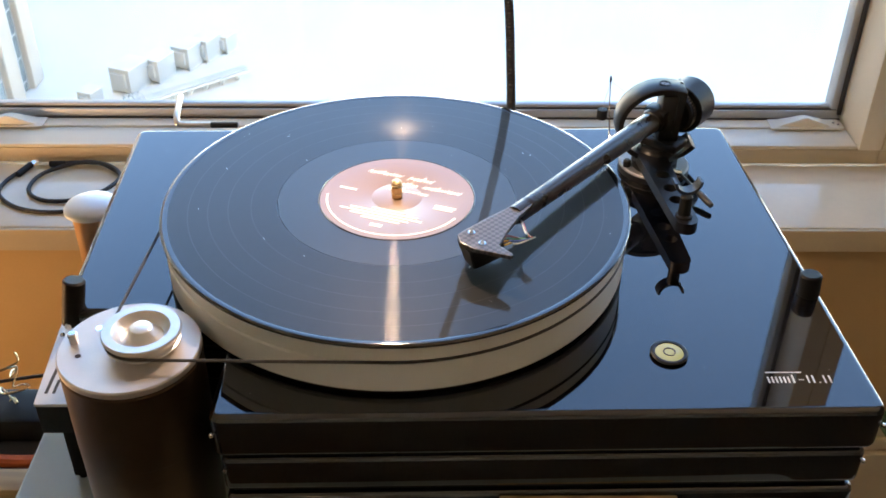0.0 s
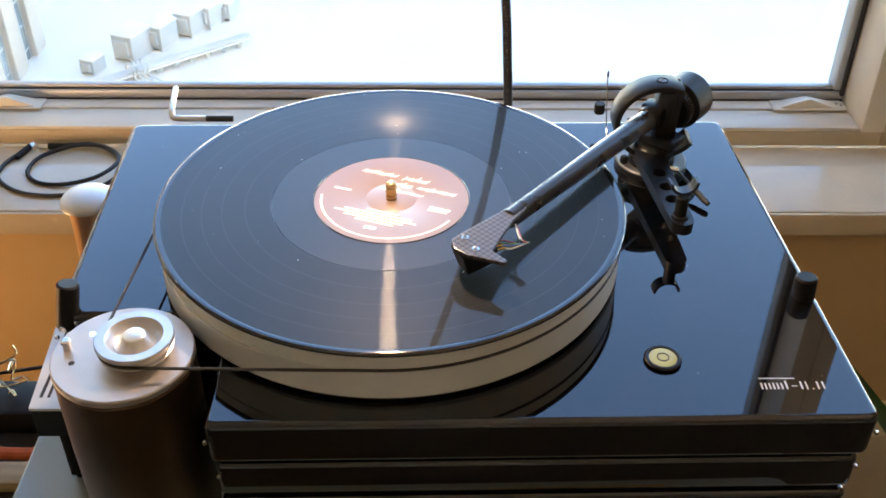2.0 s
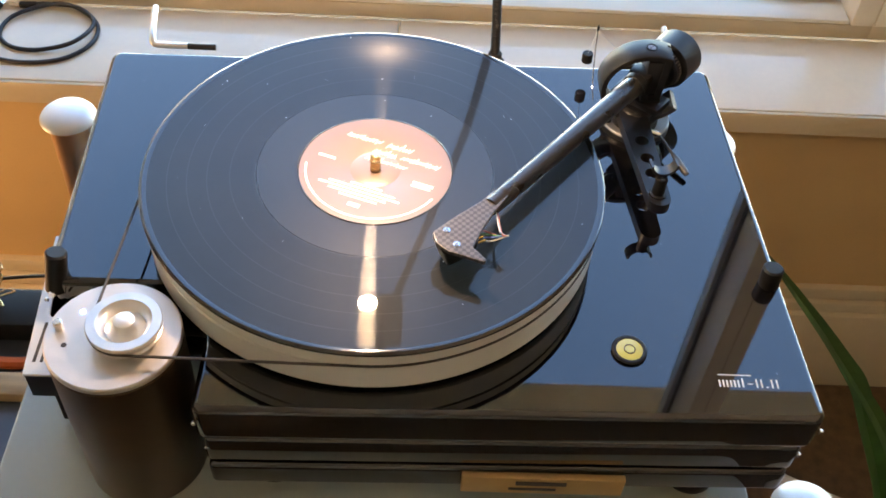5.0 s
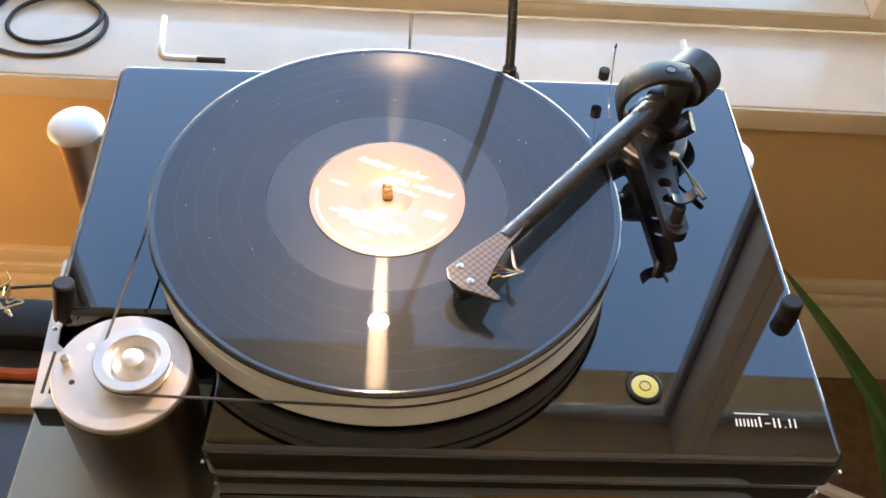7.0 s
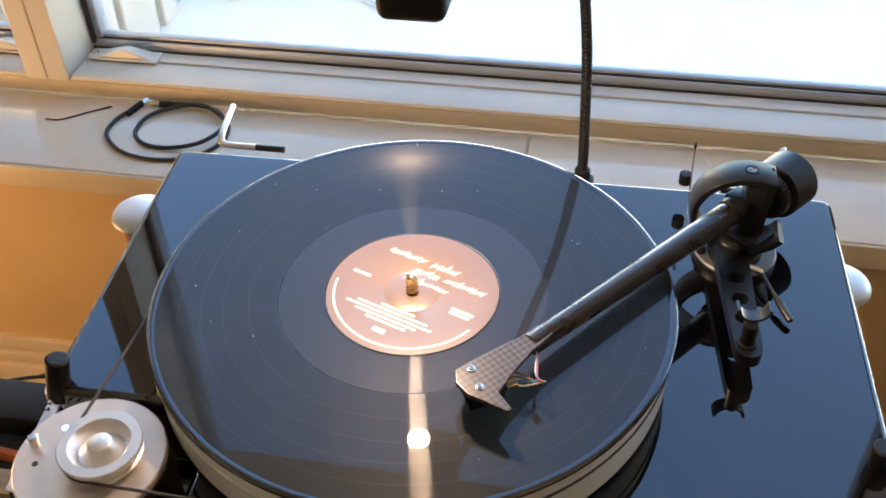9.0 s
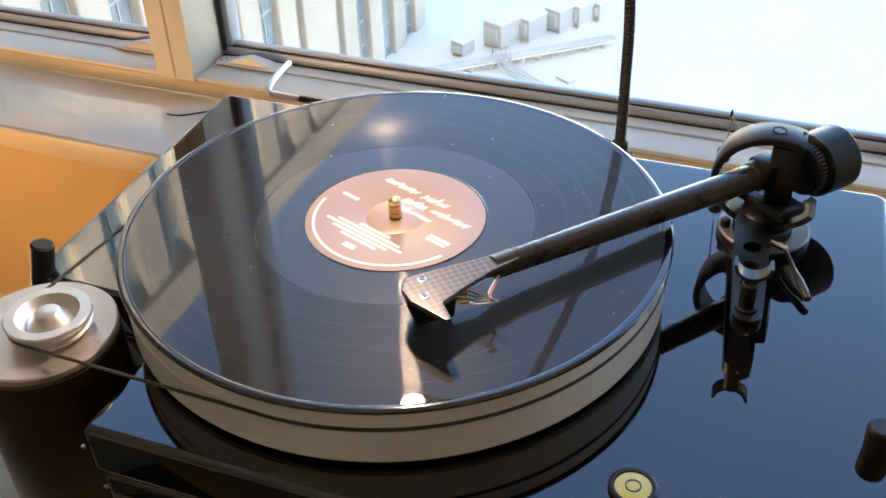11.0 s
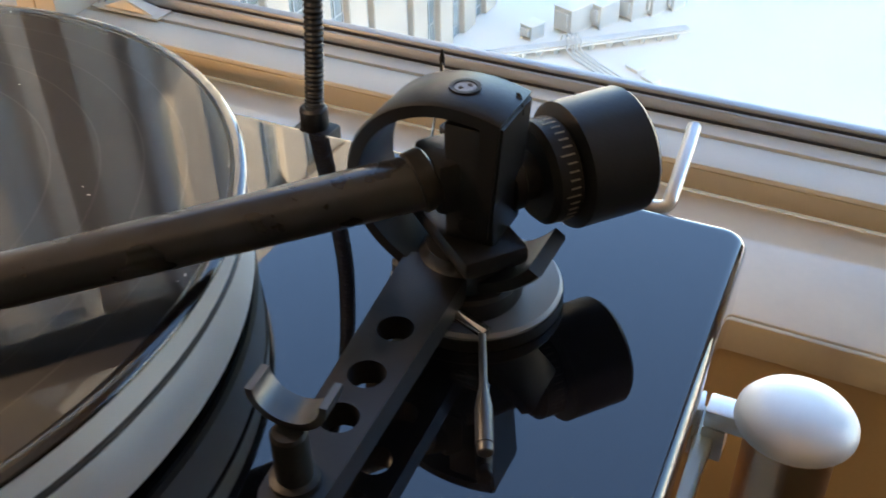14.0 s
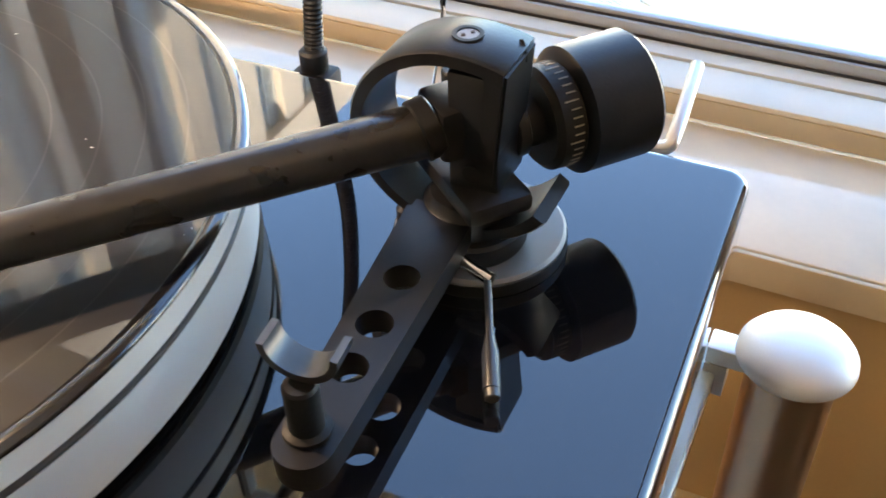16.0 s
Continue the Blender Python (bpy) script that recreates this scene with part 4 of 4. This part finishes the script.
def perforated():
    """A tapering bar with three round holes through it."""
    bm = bmesh.new()
    cuts = [(Vector(h) - bar_a).dot(bd) for h in holes]
    half = lambda u: 0.0105 - 0.0030 * u / bl
    marks = [0.0]
    for c in cuts:
        marks += [c - 0.0075, c + 0.0075]
    marks.append(bl)
    to = lambda u, v, z: (*(bar_a + bd * u + bs * v), z)
    for zt, flip in ((0.0200, False), (0.0120, True)):
        def quad(*q):
            vs = [bm.verts.new(to(u, v, zt)) for u, v in q]
            bm.faces.new(vs[::-1] if flip else vs)
        for i in range(0, len(marks) - 1, 2):
            a, b = marks[i], marks[i + 1]
            quad((a, -half(a)), (b, -half(b)), (b, half(b)), (a, half(a)))
        for c in cuts:
            n = 24
            sq = []
            for k in range(n):
                t = 2 * math.pi * k / n
                cx, cy = math.cos(t), math.sin(t)
                s = 1 / max(abs(cx), abs(cy))
                u = 0.0075 * cx * s
                sq.append((c + u, half(c + u) * cy * s))
            for k in range(n):
                j = (k + 1) % n
                t0, t1 = 2 * math.pi * k / n, 2 * math.pi * j / n
                quad((c + 0.0050 * math.cos(t0), 0.0050 * math.sin(t0)), sq[k], sq[j], (c + 0.0050 * math.cos(t1), 0.0050 * math.sin(t1)))
        n = 12
        fan = [(bl + half(bl) * math.sin(math.pi * k / n), half(bl) * -math.cos(math.pi * k / n)) for k in range(n + 1)]
        quad(*fan)
    def side(line, closed=False):
        pr = list(zip(line, line[1:])) + ([(line[-1], line[0])] if closed else [])
        for p, q in pr:
            bm.faces.new([bm.verts.new(to(*p, 0.0200)), bm.verts.new(to(*q, 0.0200)), bm.verts.new(to(*q, 0.0120)), bm.verts.new(to(*p, 0.0120))])
    border = [(u, -half(u)) for u in marks] + [(bl + half(bl) * math.sin(math.pi * k / 12), -half(bl) * math.cos(math.pi * k / 12)) for k in range(1, 12)] + [(u, half(u)) for u in marks[::-1]]
    side(border, True)
    for c in cuts:
        side([(c + 0.0050 * math.cos(2 * math.pi * k / 24), 0.0050 * math.sin(2 * math.pi * k / 24)) for k in range(24)], True)
    bmesh.ops.remove_doubles(bm, verts=bm.verts, dist=1e-6)
    return bm


aput("rest_bar", perforated(), BLACK, "perforated black support bar")
RP = Vector((0.1910, 0.0050, 0.0))
aput("rest_post", lathe([(0.0058, 0.0200), (0.0058, 0.0212), (0.0042, 0.0218), (0.0042, 0.0350), (0.0036, 0.0358)], 28, Matrix.Translation(RP)), MATT)
fork = bmesh.new()
fd = Vector((0.955, 0.10, 0)).normalized()
fo = [(0.0096 * math.cos(math.pi + math.pi * k / 16), 0.0096 * math.sin(math.pi + math.pi * k / 16) * 0.95) for k in range(17)]
fi = [(0.0078 * math.cos(math.pi + math.pi * k / 16), 0.0078 * math.sin(math.pi + math.pi * k / 16) * 0.92) for k in range(17)]
fq = Vector((-fd.y, fd.x, 0))
C0 = RP + Vector((0, 0.004, 0.0455))
gr = [[fork.verts.new(C0 + fd * p[0] + Vector((0, 0, p[1])) + fq * w) for p in ln] for w in (-0.004, 0.004) for ln in (fo, fi)]
for i in range(16):
    fork.faces.new((gr[0][i], gr[0][i + 1], gr[2][i + 1], gr[2][i]))
    fork.faces.new((gr[1][i], gr[3][i], gr[3][i + 1], gr[1][i + 1]))
    fork.faces.new((gr[0][i], gr[1][i], gr[1][i + 1], gr[0][i + 1]))
    fork.faces.new((gr[2][i], gr[2][i + 1], gr[3][i + 1], gr[3][i]))
for i in (0, 16):
    fork.faces.new((gr[0][i], gr[2][i], gr[3][i], gr[1][i]))
aput("rest_clip", fork, DULL, "dull metal U-shaped arm rest clip")

# cueing lever, anti-skate rod, small knobs
aput("lever_pin", rod((0.194, 0.0800, 0.0125), (0.2055, 0.0775, 0.0105), 0.0020, n=14), CHROME)
aput("cue_lever", tube([(0.2040, 0.0778, 0.0108), (0.2080, 0.0695, 0.0095), (0.2120, 0.0610, 0.0080), (0.2150, 0.0545, 0.0068), (0.2195, 0.0450, 0.0050)], lambda t: 0.0011 + (0.0013 if t > 0.55 else 0.0), 12), DULL, "thin metal cueing lever")
aput("lever_grip", rod((0.2155, 0.0535, 0.0066), (0.2208, 0.0425, 0.0044), 0.0023, 0.0021, 14, 0.0004), DULL)
aput("base_stud", lathe([(0.0030, 0.006), (0.0030, 0.0105), (0.0018, 0.0115), (0, 0.0115)], 16, Matrix.Translation((0.1690, 0.0966, 0))), MATT)
aput("anti_skate_rod", tube(smooth_path([(0.1600, 0.1180, 0.0080), (0.1596, 0.1290, 0.0150), (0.1594, 0.1400, 0.0350), (0.1594, 0.1458, 0.0525)], 4), 0.0005, 8), CHROME)
aput("anti_skate_tip", lathe([(0.0008, 0.0), (0.0010, 0.002), (0.0003, 0.005)], 10, Matrix.Translation((0.1594, 0.1458, 0.0515))), MATT)
aput("anti_skate_weight", rod((0.1575, 0.1560, 0.0150), (0.1575, 0.1560, 0.0235), 0.0042, n=20, edge=0.0006), MATT)
aput("thread", tube([(0.1594, 0.1458, 0.0525), (0.1680, 0.1330, 0.0500), (0.1800, 0.1180, 0.0480)], 0.00018, 5), WHITECAB)
aput("thread", tube([(0.1594, 0.1458, 0.0525), (0.1575, 0.1560, 0.0235)], 0.00018, 5), WHITECAB)
for k in range(2):
    aput("loop_wire", tube([(PIV - ARM * 0.012 + NRM * (0.001 + 0.006 * k) + Vector((0, 0, 0.066)) + NRM * 0.0022 * math.cos(a) + Vector((0, 0, 0.005 * math.sin(a)))) for a in [math.pi * q / 10 for q in range(11)]], 0.0004, 6), MATT)

# ---------------------------------------------------------------- motor and belt
MC = Vector((-0.1455, -0.1275, 0))
MZ = 0.0185
motor = thing("drive_motor", "free-standing black motor cylinder with a satin aluminium top", "motor", (MC.x, MC.y, SHELF))
mput = lambda n, bm, m, l="", p=motor: part(n, turn(bm, Matrix.Translation((-MC.x, -MC.y, -SHELF))), m, p, l)
at = Matrix.Translation(MC)
mput("body", lathe([(0.0375, SHELF), (0.0385, SHELF + 0.002), (0.0390, -0.0420), (0.0386, -0.0425)], 72, at), BRONZE, "dark bronze cylinder")
mput("upper_band", lathe([(0.0386, -0.0425), (0.0392, -0.0418), (0.0393, MZ - 0.0065), (0.0386, MZ - 0.0055)], 72, at), BRONZE, "dark bronze metal band")
mput("shadow_gap", lathe([(0.0375, MZ - 0.0057), (0.0375, MZ - 0.0045)], 72, at), MATT)
mput("top_plate", lathe([(0.0390, MZ - 0.0045), (0.0394, MZ - 0.004), (0.0394, MZ - 0.001), (0.0386, MZ), (0.0, MZ)], 72, at), ALUDULL, "satin aluminium top plate")
PC = Vector((-0.1375, -0.1268, 0))
pm = Matrix.Translation(PC)
pul = mput("pulley", ring_lathe([(0.0090, MZ), (0.0170, MZ + 0.0005), (0.0170, 0.0222), (0.0208, 0.0226), (0.0208, 0.0234), (0.0196, 0.0240), (0.0196, 0.0262), (0.0212, 0.0272), (0.0218, 0.0282), (0.0218, 0.0297), (0.0212, 0.0305), (0.0160, 0.0305), (0.0153, 0.0298), (0.0105, 0.0225)], 72, pm), ALU, "turned aluminium pulley ring")
mput("pulley_cone", lathe([(0.0104, 0.0226), (0.0132, 0.0228), (0.0070, 0.0298), (0.0062, 0.0310), (0.0056, 0.0314), (0.0, 0.0315)], 48, pm), ALU, "turned cone", pul)
mput("switch_pin", lathe([(0.0024, MZ), (0.0024, MZ + 0.004), (0.0028, MZ + 0.0045), (0.0028, MZ + 0.0065), (0.0020, MZ + 0.0072), (0, MZ + 0.0072)], 20, Matrix.Translation((-0.1768, -0.1250, 0))), CHROME)
mput("socket_hole", lathe([(0.0017, MZ - 0.0002), (0.0017, MZ + 0.0002), (0, MZ + 0.0002)], 16, Matrix.Translation((-0.1715, -0.1365, 0))), DARKINK)
mput("indicator", lathe([(0.0017, MZ - 0.0002), (0.0017, MZ + 0.0004), (0, MZ + 0.0006)], 16, Matrix.Translation((-0.1665, -0.1120, 0))), LED, "small blue indicator light")

belt = thing("drive_belt", "thin round rubber belt from pulley to platter", "belt", (0, 0, 0.0250))
R1, R2 = 0.1492, 0.0203
dv = Vector((PC.x, PC.y))
D = dv.length
th = math.atan2(dv.y, dv.x)
be = math.acos((R1 - R2) / D)
pts = []
for k in range(121):
    a = th + be + (2 * math.pi - 2 * be) * k / 120
    pts.append((R1 * math.cos(a), R1 * math.sin(a), 0))
for k in range(25):
    a = th - be + 2 * be * k / 24
    pts.append((PC.x + R2 * math.cos(a), PC.y + R2 * math.sin(a), 0))
part("loop", tube(pts, 0.0009, 8, closed=True), BELTM, belt)

# ---------------------------------------------------------------- gooseneck lamp
lamp = thing("gooseneck_lamp", "black clip-on gooseneck lamp shining warm light on the record", "lamp", (0.0875, 0.178, SHELF))
lput = lambda n, bm, m, l="", p=lamp: part(n, turn(bm, Matrix.Translation((-0.0875, -0.178, -SHELF))), m, p, l)
lput("clip", box(0.079, 0.096, 0.1690, 0.1830, -0.034, -0.004, 0.002), MATT)
lput("clip_foot", box(0.081, 0.094, 0.1690, 0.1800, SHELF, -0.034, 0.001), MATT)
lput("collar", lathe([(0.0052, -0.004), (0.0056, -0.003), (0.0056, 0.004), (0.0045, 0.005)], 24, Matrix.Translation((0.0875, 0.1765, 0))), MATT)
neck = smooth_path([(0.0875, 0.1765, 0.0), (0.0860, 0.1850, 0.040), (0.0820, 0.1970, 0.100), (0.0700, 0.2010, 0.180), (0.0480, 0.1900, 0.260), (0.0230, 0.1620, 0.325), (0.0020, 0.1150, 0.355), (0.0010, 0.0620, 0.322), (0.0040, 0.0320, 0.268), (0.0040, 0.0245, 0.243)], 110)
gn_ = len(neck)
lput("gooseneck", tube(neck, lambda t: 0.0037 + 0.0003 * math.sin(2 * math.pi * t * 215), 12), MATT, "ribbed flexible neck")
hm = Matrix.Translation((LAMP_AT.x, LAMP_AT.y, 0))
hb = Matrix.Translation((LAMP_AT.x + 0.011, LAMP_AT.y, 0))
shell = lput("lamp_head", slab(rounded([(-0.017, -0.014), (0.017, -0.014), (0.017, 0.014), (-0.017, 0.014)], 0.006, 6), 0.2045, 0.2435, 0.005, 4, hb), MATT, "small rounded black lamp head")
lput("led_disc", lathe([(0.0058, 0.2035), (0.0058, 0.2046)], 24, hm), LEDW, "warm glowing disc", shell)

# ---------------------------------------------------------------- clutter
cable = thing("usb_cable", "coiled black cable with two metal plugs on the ledge", "cable", (-0.5, 0.67, LEDGE))
cput = lambda n, bm, m, l="": part(n, turn(bm, Matrix.Translation((0.5, -0.67, -LEDGE))), m, cable, l)
zc = LEDGE + 0.0032
cput("cord", tube(smooth_path([(-0.5712, 0.7169, zc + 0.001), (-0.586, 0.6836, zc), (-0.583, 0.6484, zc), (-0.548, 0.6150, zc), (-0.50, 0.6026, zc), (-0.4478, 0.6141, zc), (-0.4175, 0.6528, zc), (-0.425, 0.7012, zc), (-0.4776, 0.7342, zc + 0.004), (-0.535, 0.7074, zc + 0.002), (-0.5473, 0.6669, zc), (-0.525, 0.6370, zc), (-0.485, 0.6299, zc + 0.001), (-0.440, 0.6440, zc + 0.006), (-0.423, 0.6880, zc + 0.006), (-0.452, 0.7232, zc + 0.006), (-0.500, 0.7338, zc + 0.003), (-0.522, 0.7324, zc + 0.001)], 10), 0.0030, 10), CABLE)
for a, b in (((-0.5755, 0.7012, zc), (-0.5640, 0.7302, zc + 0.002)), ((-0.515, 0.7327, zc + 0.001), (-0.538, 0.7320, zc + 0.001))):
    cput("plug", rod(a, b, 0.0048, n=14, edge=0.001), MATT)
    d = (Vector(b) - Vector(a)).normalized()
    cput("plug_shell", rod(b, Vector(b) + d * 0.014, 0.0036, n=4), CHROME, "bright metal plug")
wire = thing("loose_wire", "short thin black wire lying on the ledge", "wire", (-0.65, 0.70, LEDGE))
part("strand", turn(tube(smooth_path([(-0.690, 0.677, LEDGE + 0.0012), (-0.668, 0.678, LEDGE + 0.0012), (-0.640, 0.698, LEDGE + 0.0012), (-0.6084, 0.7206, LEDGE + 0.0012)], 8), 0.0011, 6), Matrix.Translation((0.65, -0.70, -LEDGE))), CABLE, wire)

amp = thing("silver_box", "small box with silver lid and black front, beside the motor", "electronics box", (-0.2, -0.05, SHELF))
bput = lambda n, bm, m, l="", p=amp: part(n, turn(bm, Matrix.Translation((0.2, 0.05, -SHELF))), m, p, l)
BT = -0.028
BOX = rounded([(-0.2190, -0.010), (-0.2095, -0.125), (-0.1875, -0.125), (-0.1875, -0.093), (-0.2060, -0.079), (-0.2145, -0.010)], 0.0008, 2)
bput("casing", slab(BOX, BT - 0.024, BT - 0.0022, 0.0005, 1), MATT)
bput("stand", box(-0.2080, -0.2000, -0.105, -0.082, SHELF + 0.004, BT - 0.0242, 0.001), RUBBER)
for x, y in ((-0.2040, -0.100), (-0.2040, -0.087)):
    bput("foot", lathe([(0.003, SHELF), (0.003, SHELF + 0.0042)], 16, Matrix.Translation((x, y, 0))), RUBBER)
bput("lid", slab(inset(BOX, -0.0006), BT - 0.002, BT, 0.0004, 1), BOXTOP, "silver lid with grey printed bars")
for x, y0, y1, w in ((-0.2055, -0.116, -0.085, 0.0010), (-0.2010, -0.116, -0.104, 0.0009), (-0.2000, -0.100, -0.091, 0.0009)):
    bput("print", box(x - w, x + w, y0, y1, BT - 0.0002, BT + 0.0002), DARKINK)

# Unseen stand and bowl that hold the added ceiling fill.
fill_stand = thing("ceiling_fill_stand", "unseen tall black bowl stand added for the ceiling fill light", "floor lamp", (CEILING_FILL.x, CEILING_FILL.y, FLOOR))
part("base", lathe([(0.13, 0.0), (0.13, 0.012), (0.03, 0.02), (0.014, 0.03)], 40), BLACK, fill_stand)
part("pole", lathe([(0.012, 0.03), (0.012, 1.53)], 20), BLACK, fill_stand)
part("bowl", ring_lathe([(0.03, 1.53), (0.11, 1.56), (0.15, 1.60), (0.148, 1.60), (0.108, 1.565), (0.03, 1.537)], 48), BLACK, fill_stand)
globe = thing("globe_lamp", "low lamp with a warm glowing glass globe on a stand", "lamp", (ROOM_LAMP.x, ROOM_LAMP.y, FLOOR))
part("base", lathe([(0.12, 0.0), (0.12, 0.012), (0.03, 0.02), (0.012, 0.03)], 40), BLACK, globe)
part("pole", lathe([(0.010, 0.03), (0.010, 0.55), (0.025, 0.555), (0.025, 0.565)], 20), BLACK, globe)
ball = part("globe", lathe([(0.022, 0.565)] + [(0.055 * math.cos(radians(a)), 0.615 + 0.055 * math.sin(radians(a))) for a in range(-60, 90, 10)] + [(0, 0.67)], 32), GLOBEM, globe, "warm glowing glass globe")
ball.visible_shadow = False

plant = thing("strap_leaf_plant", "potted plant with long arching green strap leaves", "plant", (0.56, -0.02, FLOOR))
pput = lambda n, bm, m, l="": part(n, bm, m, plant, l)
pput("pot", ring_lathe([(0.085, 0.0), (0.12, 0.20), (0.125, 0.205), (0.125, 0.225), (0.112, 0.225), (0.108, 0.19), (0.02, 0.19), (0.02, 0.0)], 40), CLAY)
pput("soil", lathe([(0.109, 0.17), (0.108, 0.196), (0, 0.20)], 32), SOIL)


def blade(points, w):
    """A folded strap leaf along a bent line."""
    bm = bmesh.new()
    line = smooth_path(points, 9)
    prev = None
    for i, p in enumerate(line):
        t = i / (len(line) - 1)
        d = (line[min(i + 1, len(line) - 1)] - line[max(i - 1, 0)]).normalized()
        s = d.cross(Vector((0.3, -0.7, 0.6))).normalized()
        up = s.cross(d)
        hw = w * min(1, 0.35 + 2.2 * t) * (1 - t ** 3) + 0.0004
        row = [bm.verts.new(p + s * hw * k - up * hw * 0.35 * abs(k) * -1) for k in (-1, -0.5, 0, 0.5, 1)]
        low = [bm.verts.new(v.co - up * 0.0008) for v in row]
        if prev:
            for k in range(4):
                bm.faces.new((prev[0][k], prev[0][k + 1], row[k + 1], row[k]))
                bm.faces.new((prev[1][k], low[k], low[k + 1], prev[1][k + 1]))
            for k in (0, 4):
                bm.faces.new((prev[0][k], row[k], low[k], prev[1][k]))
        prev = (row, low)
    return bm


O = Vector((0.56, -0.02, FLOOR))
ROOT = Vector((0, 0.02, 0.19))
for w, *pts in ((0.014, (0.575, 0.05, -0.56), (0.499, 0.095, -0.365), (0.444, 0.10, -0.277), (0.331, 0.10, -0.135)), (0.015, (0.60, 0.03, -0.58), (0.535, 0.06, -0.40), (0.405, 0.07, -0.215)), (0.013, (0.56, -0.03, -0.60), (0.50, -0.05, -0.40), (0.44, -0.06, -0.26)),
                (0.014, (0.66, 0.06, -0.40), (0.78, 0.10, -0.36)), (0.013, (0.60, -0.14, -0.42), (0.60, -0.24, -0.45)), (0.012, (0.46, -0.10, -0.50), (0.335, -0.155, -0.38)), (0.013, (0.62, 0.14, -0.40), (0.60, 0.26, -0.38))):
    pput("leaf", blade([ROOT] + [Vector(p) - O for p in pts], w), LEAF)

strip = thing("power_strip", "plain black power strip on a dark side cabinet", "power strip", (-0.36, 0.10, -0.25))
spt = lambda n, bm, m, l="", p=strip: part(n, turn(bm, Matrix.Translation((0.36, -0.10, 0.25))), m, p, l)
spt("casing", box(-0.46, -0.29, 0.062, 0.105, -0.25, -0.225, 0.004), MATT)
cab = thing("side_cabinet", "dark slate-topped side cabinet beside the rack", "cabinet", (-0.55, 0.0, FLOOR))
kpt = lambda n, bm, m, l="": part(n, turn(bm, Matrix.Translation((0.55, 0, -FLOOR))), m, cab, l)
kpt("carcass", box(-0.60, -0.262, -0.38, 0.105, FLOOR, -0.272, 0.003), MATT)
kpt("top", box(-0.61, -0.258, -0.39, 0.115, -0.272, -0.25, 0.003), SLATE, "slate grey top")
for nm, lab_, pts, r, m in (("orange_cable", "orange cable across the dark cabinet top", [(-0.46, 0.045, -0.244), (-0.38, 0.040, -0.244), (-0.31, 0.035, -0.244), (-0.265, 0.05, -0.244)], 0.0055, ORANGE),
                            ("thin_cable", "thin black cable looping behind the cabinet", [(-0.42, 0.110, -0.2484), (-0.40, 0.110, -0.235), (-0.345, 0.110, -0.22), (-0.285, 0.110, -0.215), (-0.264, 0.110, -0.2484)], 0.0016, CABLE)):
    c = thing(nm, lab_, "cable", pts[0])
    part("cord", turn(tube(smooth_path(pts, 8), r, 10), Matrix.Translation(-Vector(pts[0]))), m, c)
tangle = thing("copper_wire_tangle", "small tangle of copper-coloured wire", "wire", (-0.335, 0.0850, -0.225))
g = random.Random(3)
part("strand", tube(smooth_path([(g.uniform(-0.014, 0.014), g.uniform(-0.010, 0.010), 0.001 + 0.05 * k / 14) for k in range(15)], 6), 0.0009, 6), BRASS, tangle)
slat = thing("wooden_slat", "pale wooden slat lying on the dark cabinet", "slat", (-0.36, 0.01, -0.25))
part("board", box(-0.11, 0.10, -0.012, 0.012, 0, 0.012, 0.002), WOOD, slat)
for nm, pts in (("white_cable", [(0.40, 0.50, FLOOR + 0.004), (0.62, 0.40, FLOOR + 0.004), (0.86, 0.30, FLOOR + 0.004), (1.2, 0.28, FLOOR + 0.004)]), ("white_cable", [(0.30, 0.15, FLOOR + 0.004), (0.52, 0.17, FLOOR + 0.004), (0.8, 0.16, FLOOR + 0.004), (1.1, 0.05, FLOOR + 0.004)])):
    c = thing(nm, "flat white cable lying on the brown carpet", "cable", pts[0], group="white floor cables")
    part("cord", turn(tube(smooth_path(pts, 8), 0.011, 8), Matrix.Translation(-Vector(pts[0]))), WHITECAB, c)

# dust on the gloss surfaces
dust = bmesh.new()
g = random.Random(11)
for k in range(60):
    if k < 26:
        a, r = g.uniform(0, 2 * math.pi), 0.055 + 0.09 * math.sqrt(g.random())
        x, y, z = r * math.cos(a), r * math.sin(a), PT + ZR + 0.0002
    else:
        x, y, z = g.uniform(-0.19, 0.25), g.uniform(-0.15, 0.155), 0.0002
        if x * x + y * y < 0.155 ** 2 or (x < -0.09 and y < -0.06):
            continue
    l, w, t = g.uniform(0.0002, 0.0006), g.uniform(0.00008, 0.0002), g.uniform(0, math.pi)
    u, v = Vector((math.cos(t) * l, math.sin(t) * l, 0)), Vector((-math.sin(t) * w, math.cos(t) * w, 0))
    c = Vector((x, y, z))
    top = dust.verts.new(c + Vector((0, 0, 0.0002)))
    ring = [dust.verts.new(c + d) for d in (u, v, -u, -v)]
    for i in range(4):
        dust.faces.new((ring[i], ring[(i + 1) % 4], top))
tagged(finish("dust", dust, INK), "fine pale dust specks on the gloss surfaces", "dust", kind="stuff")
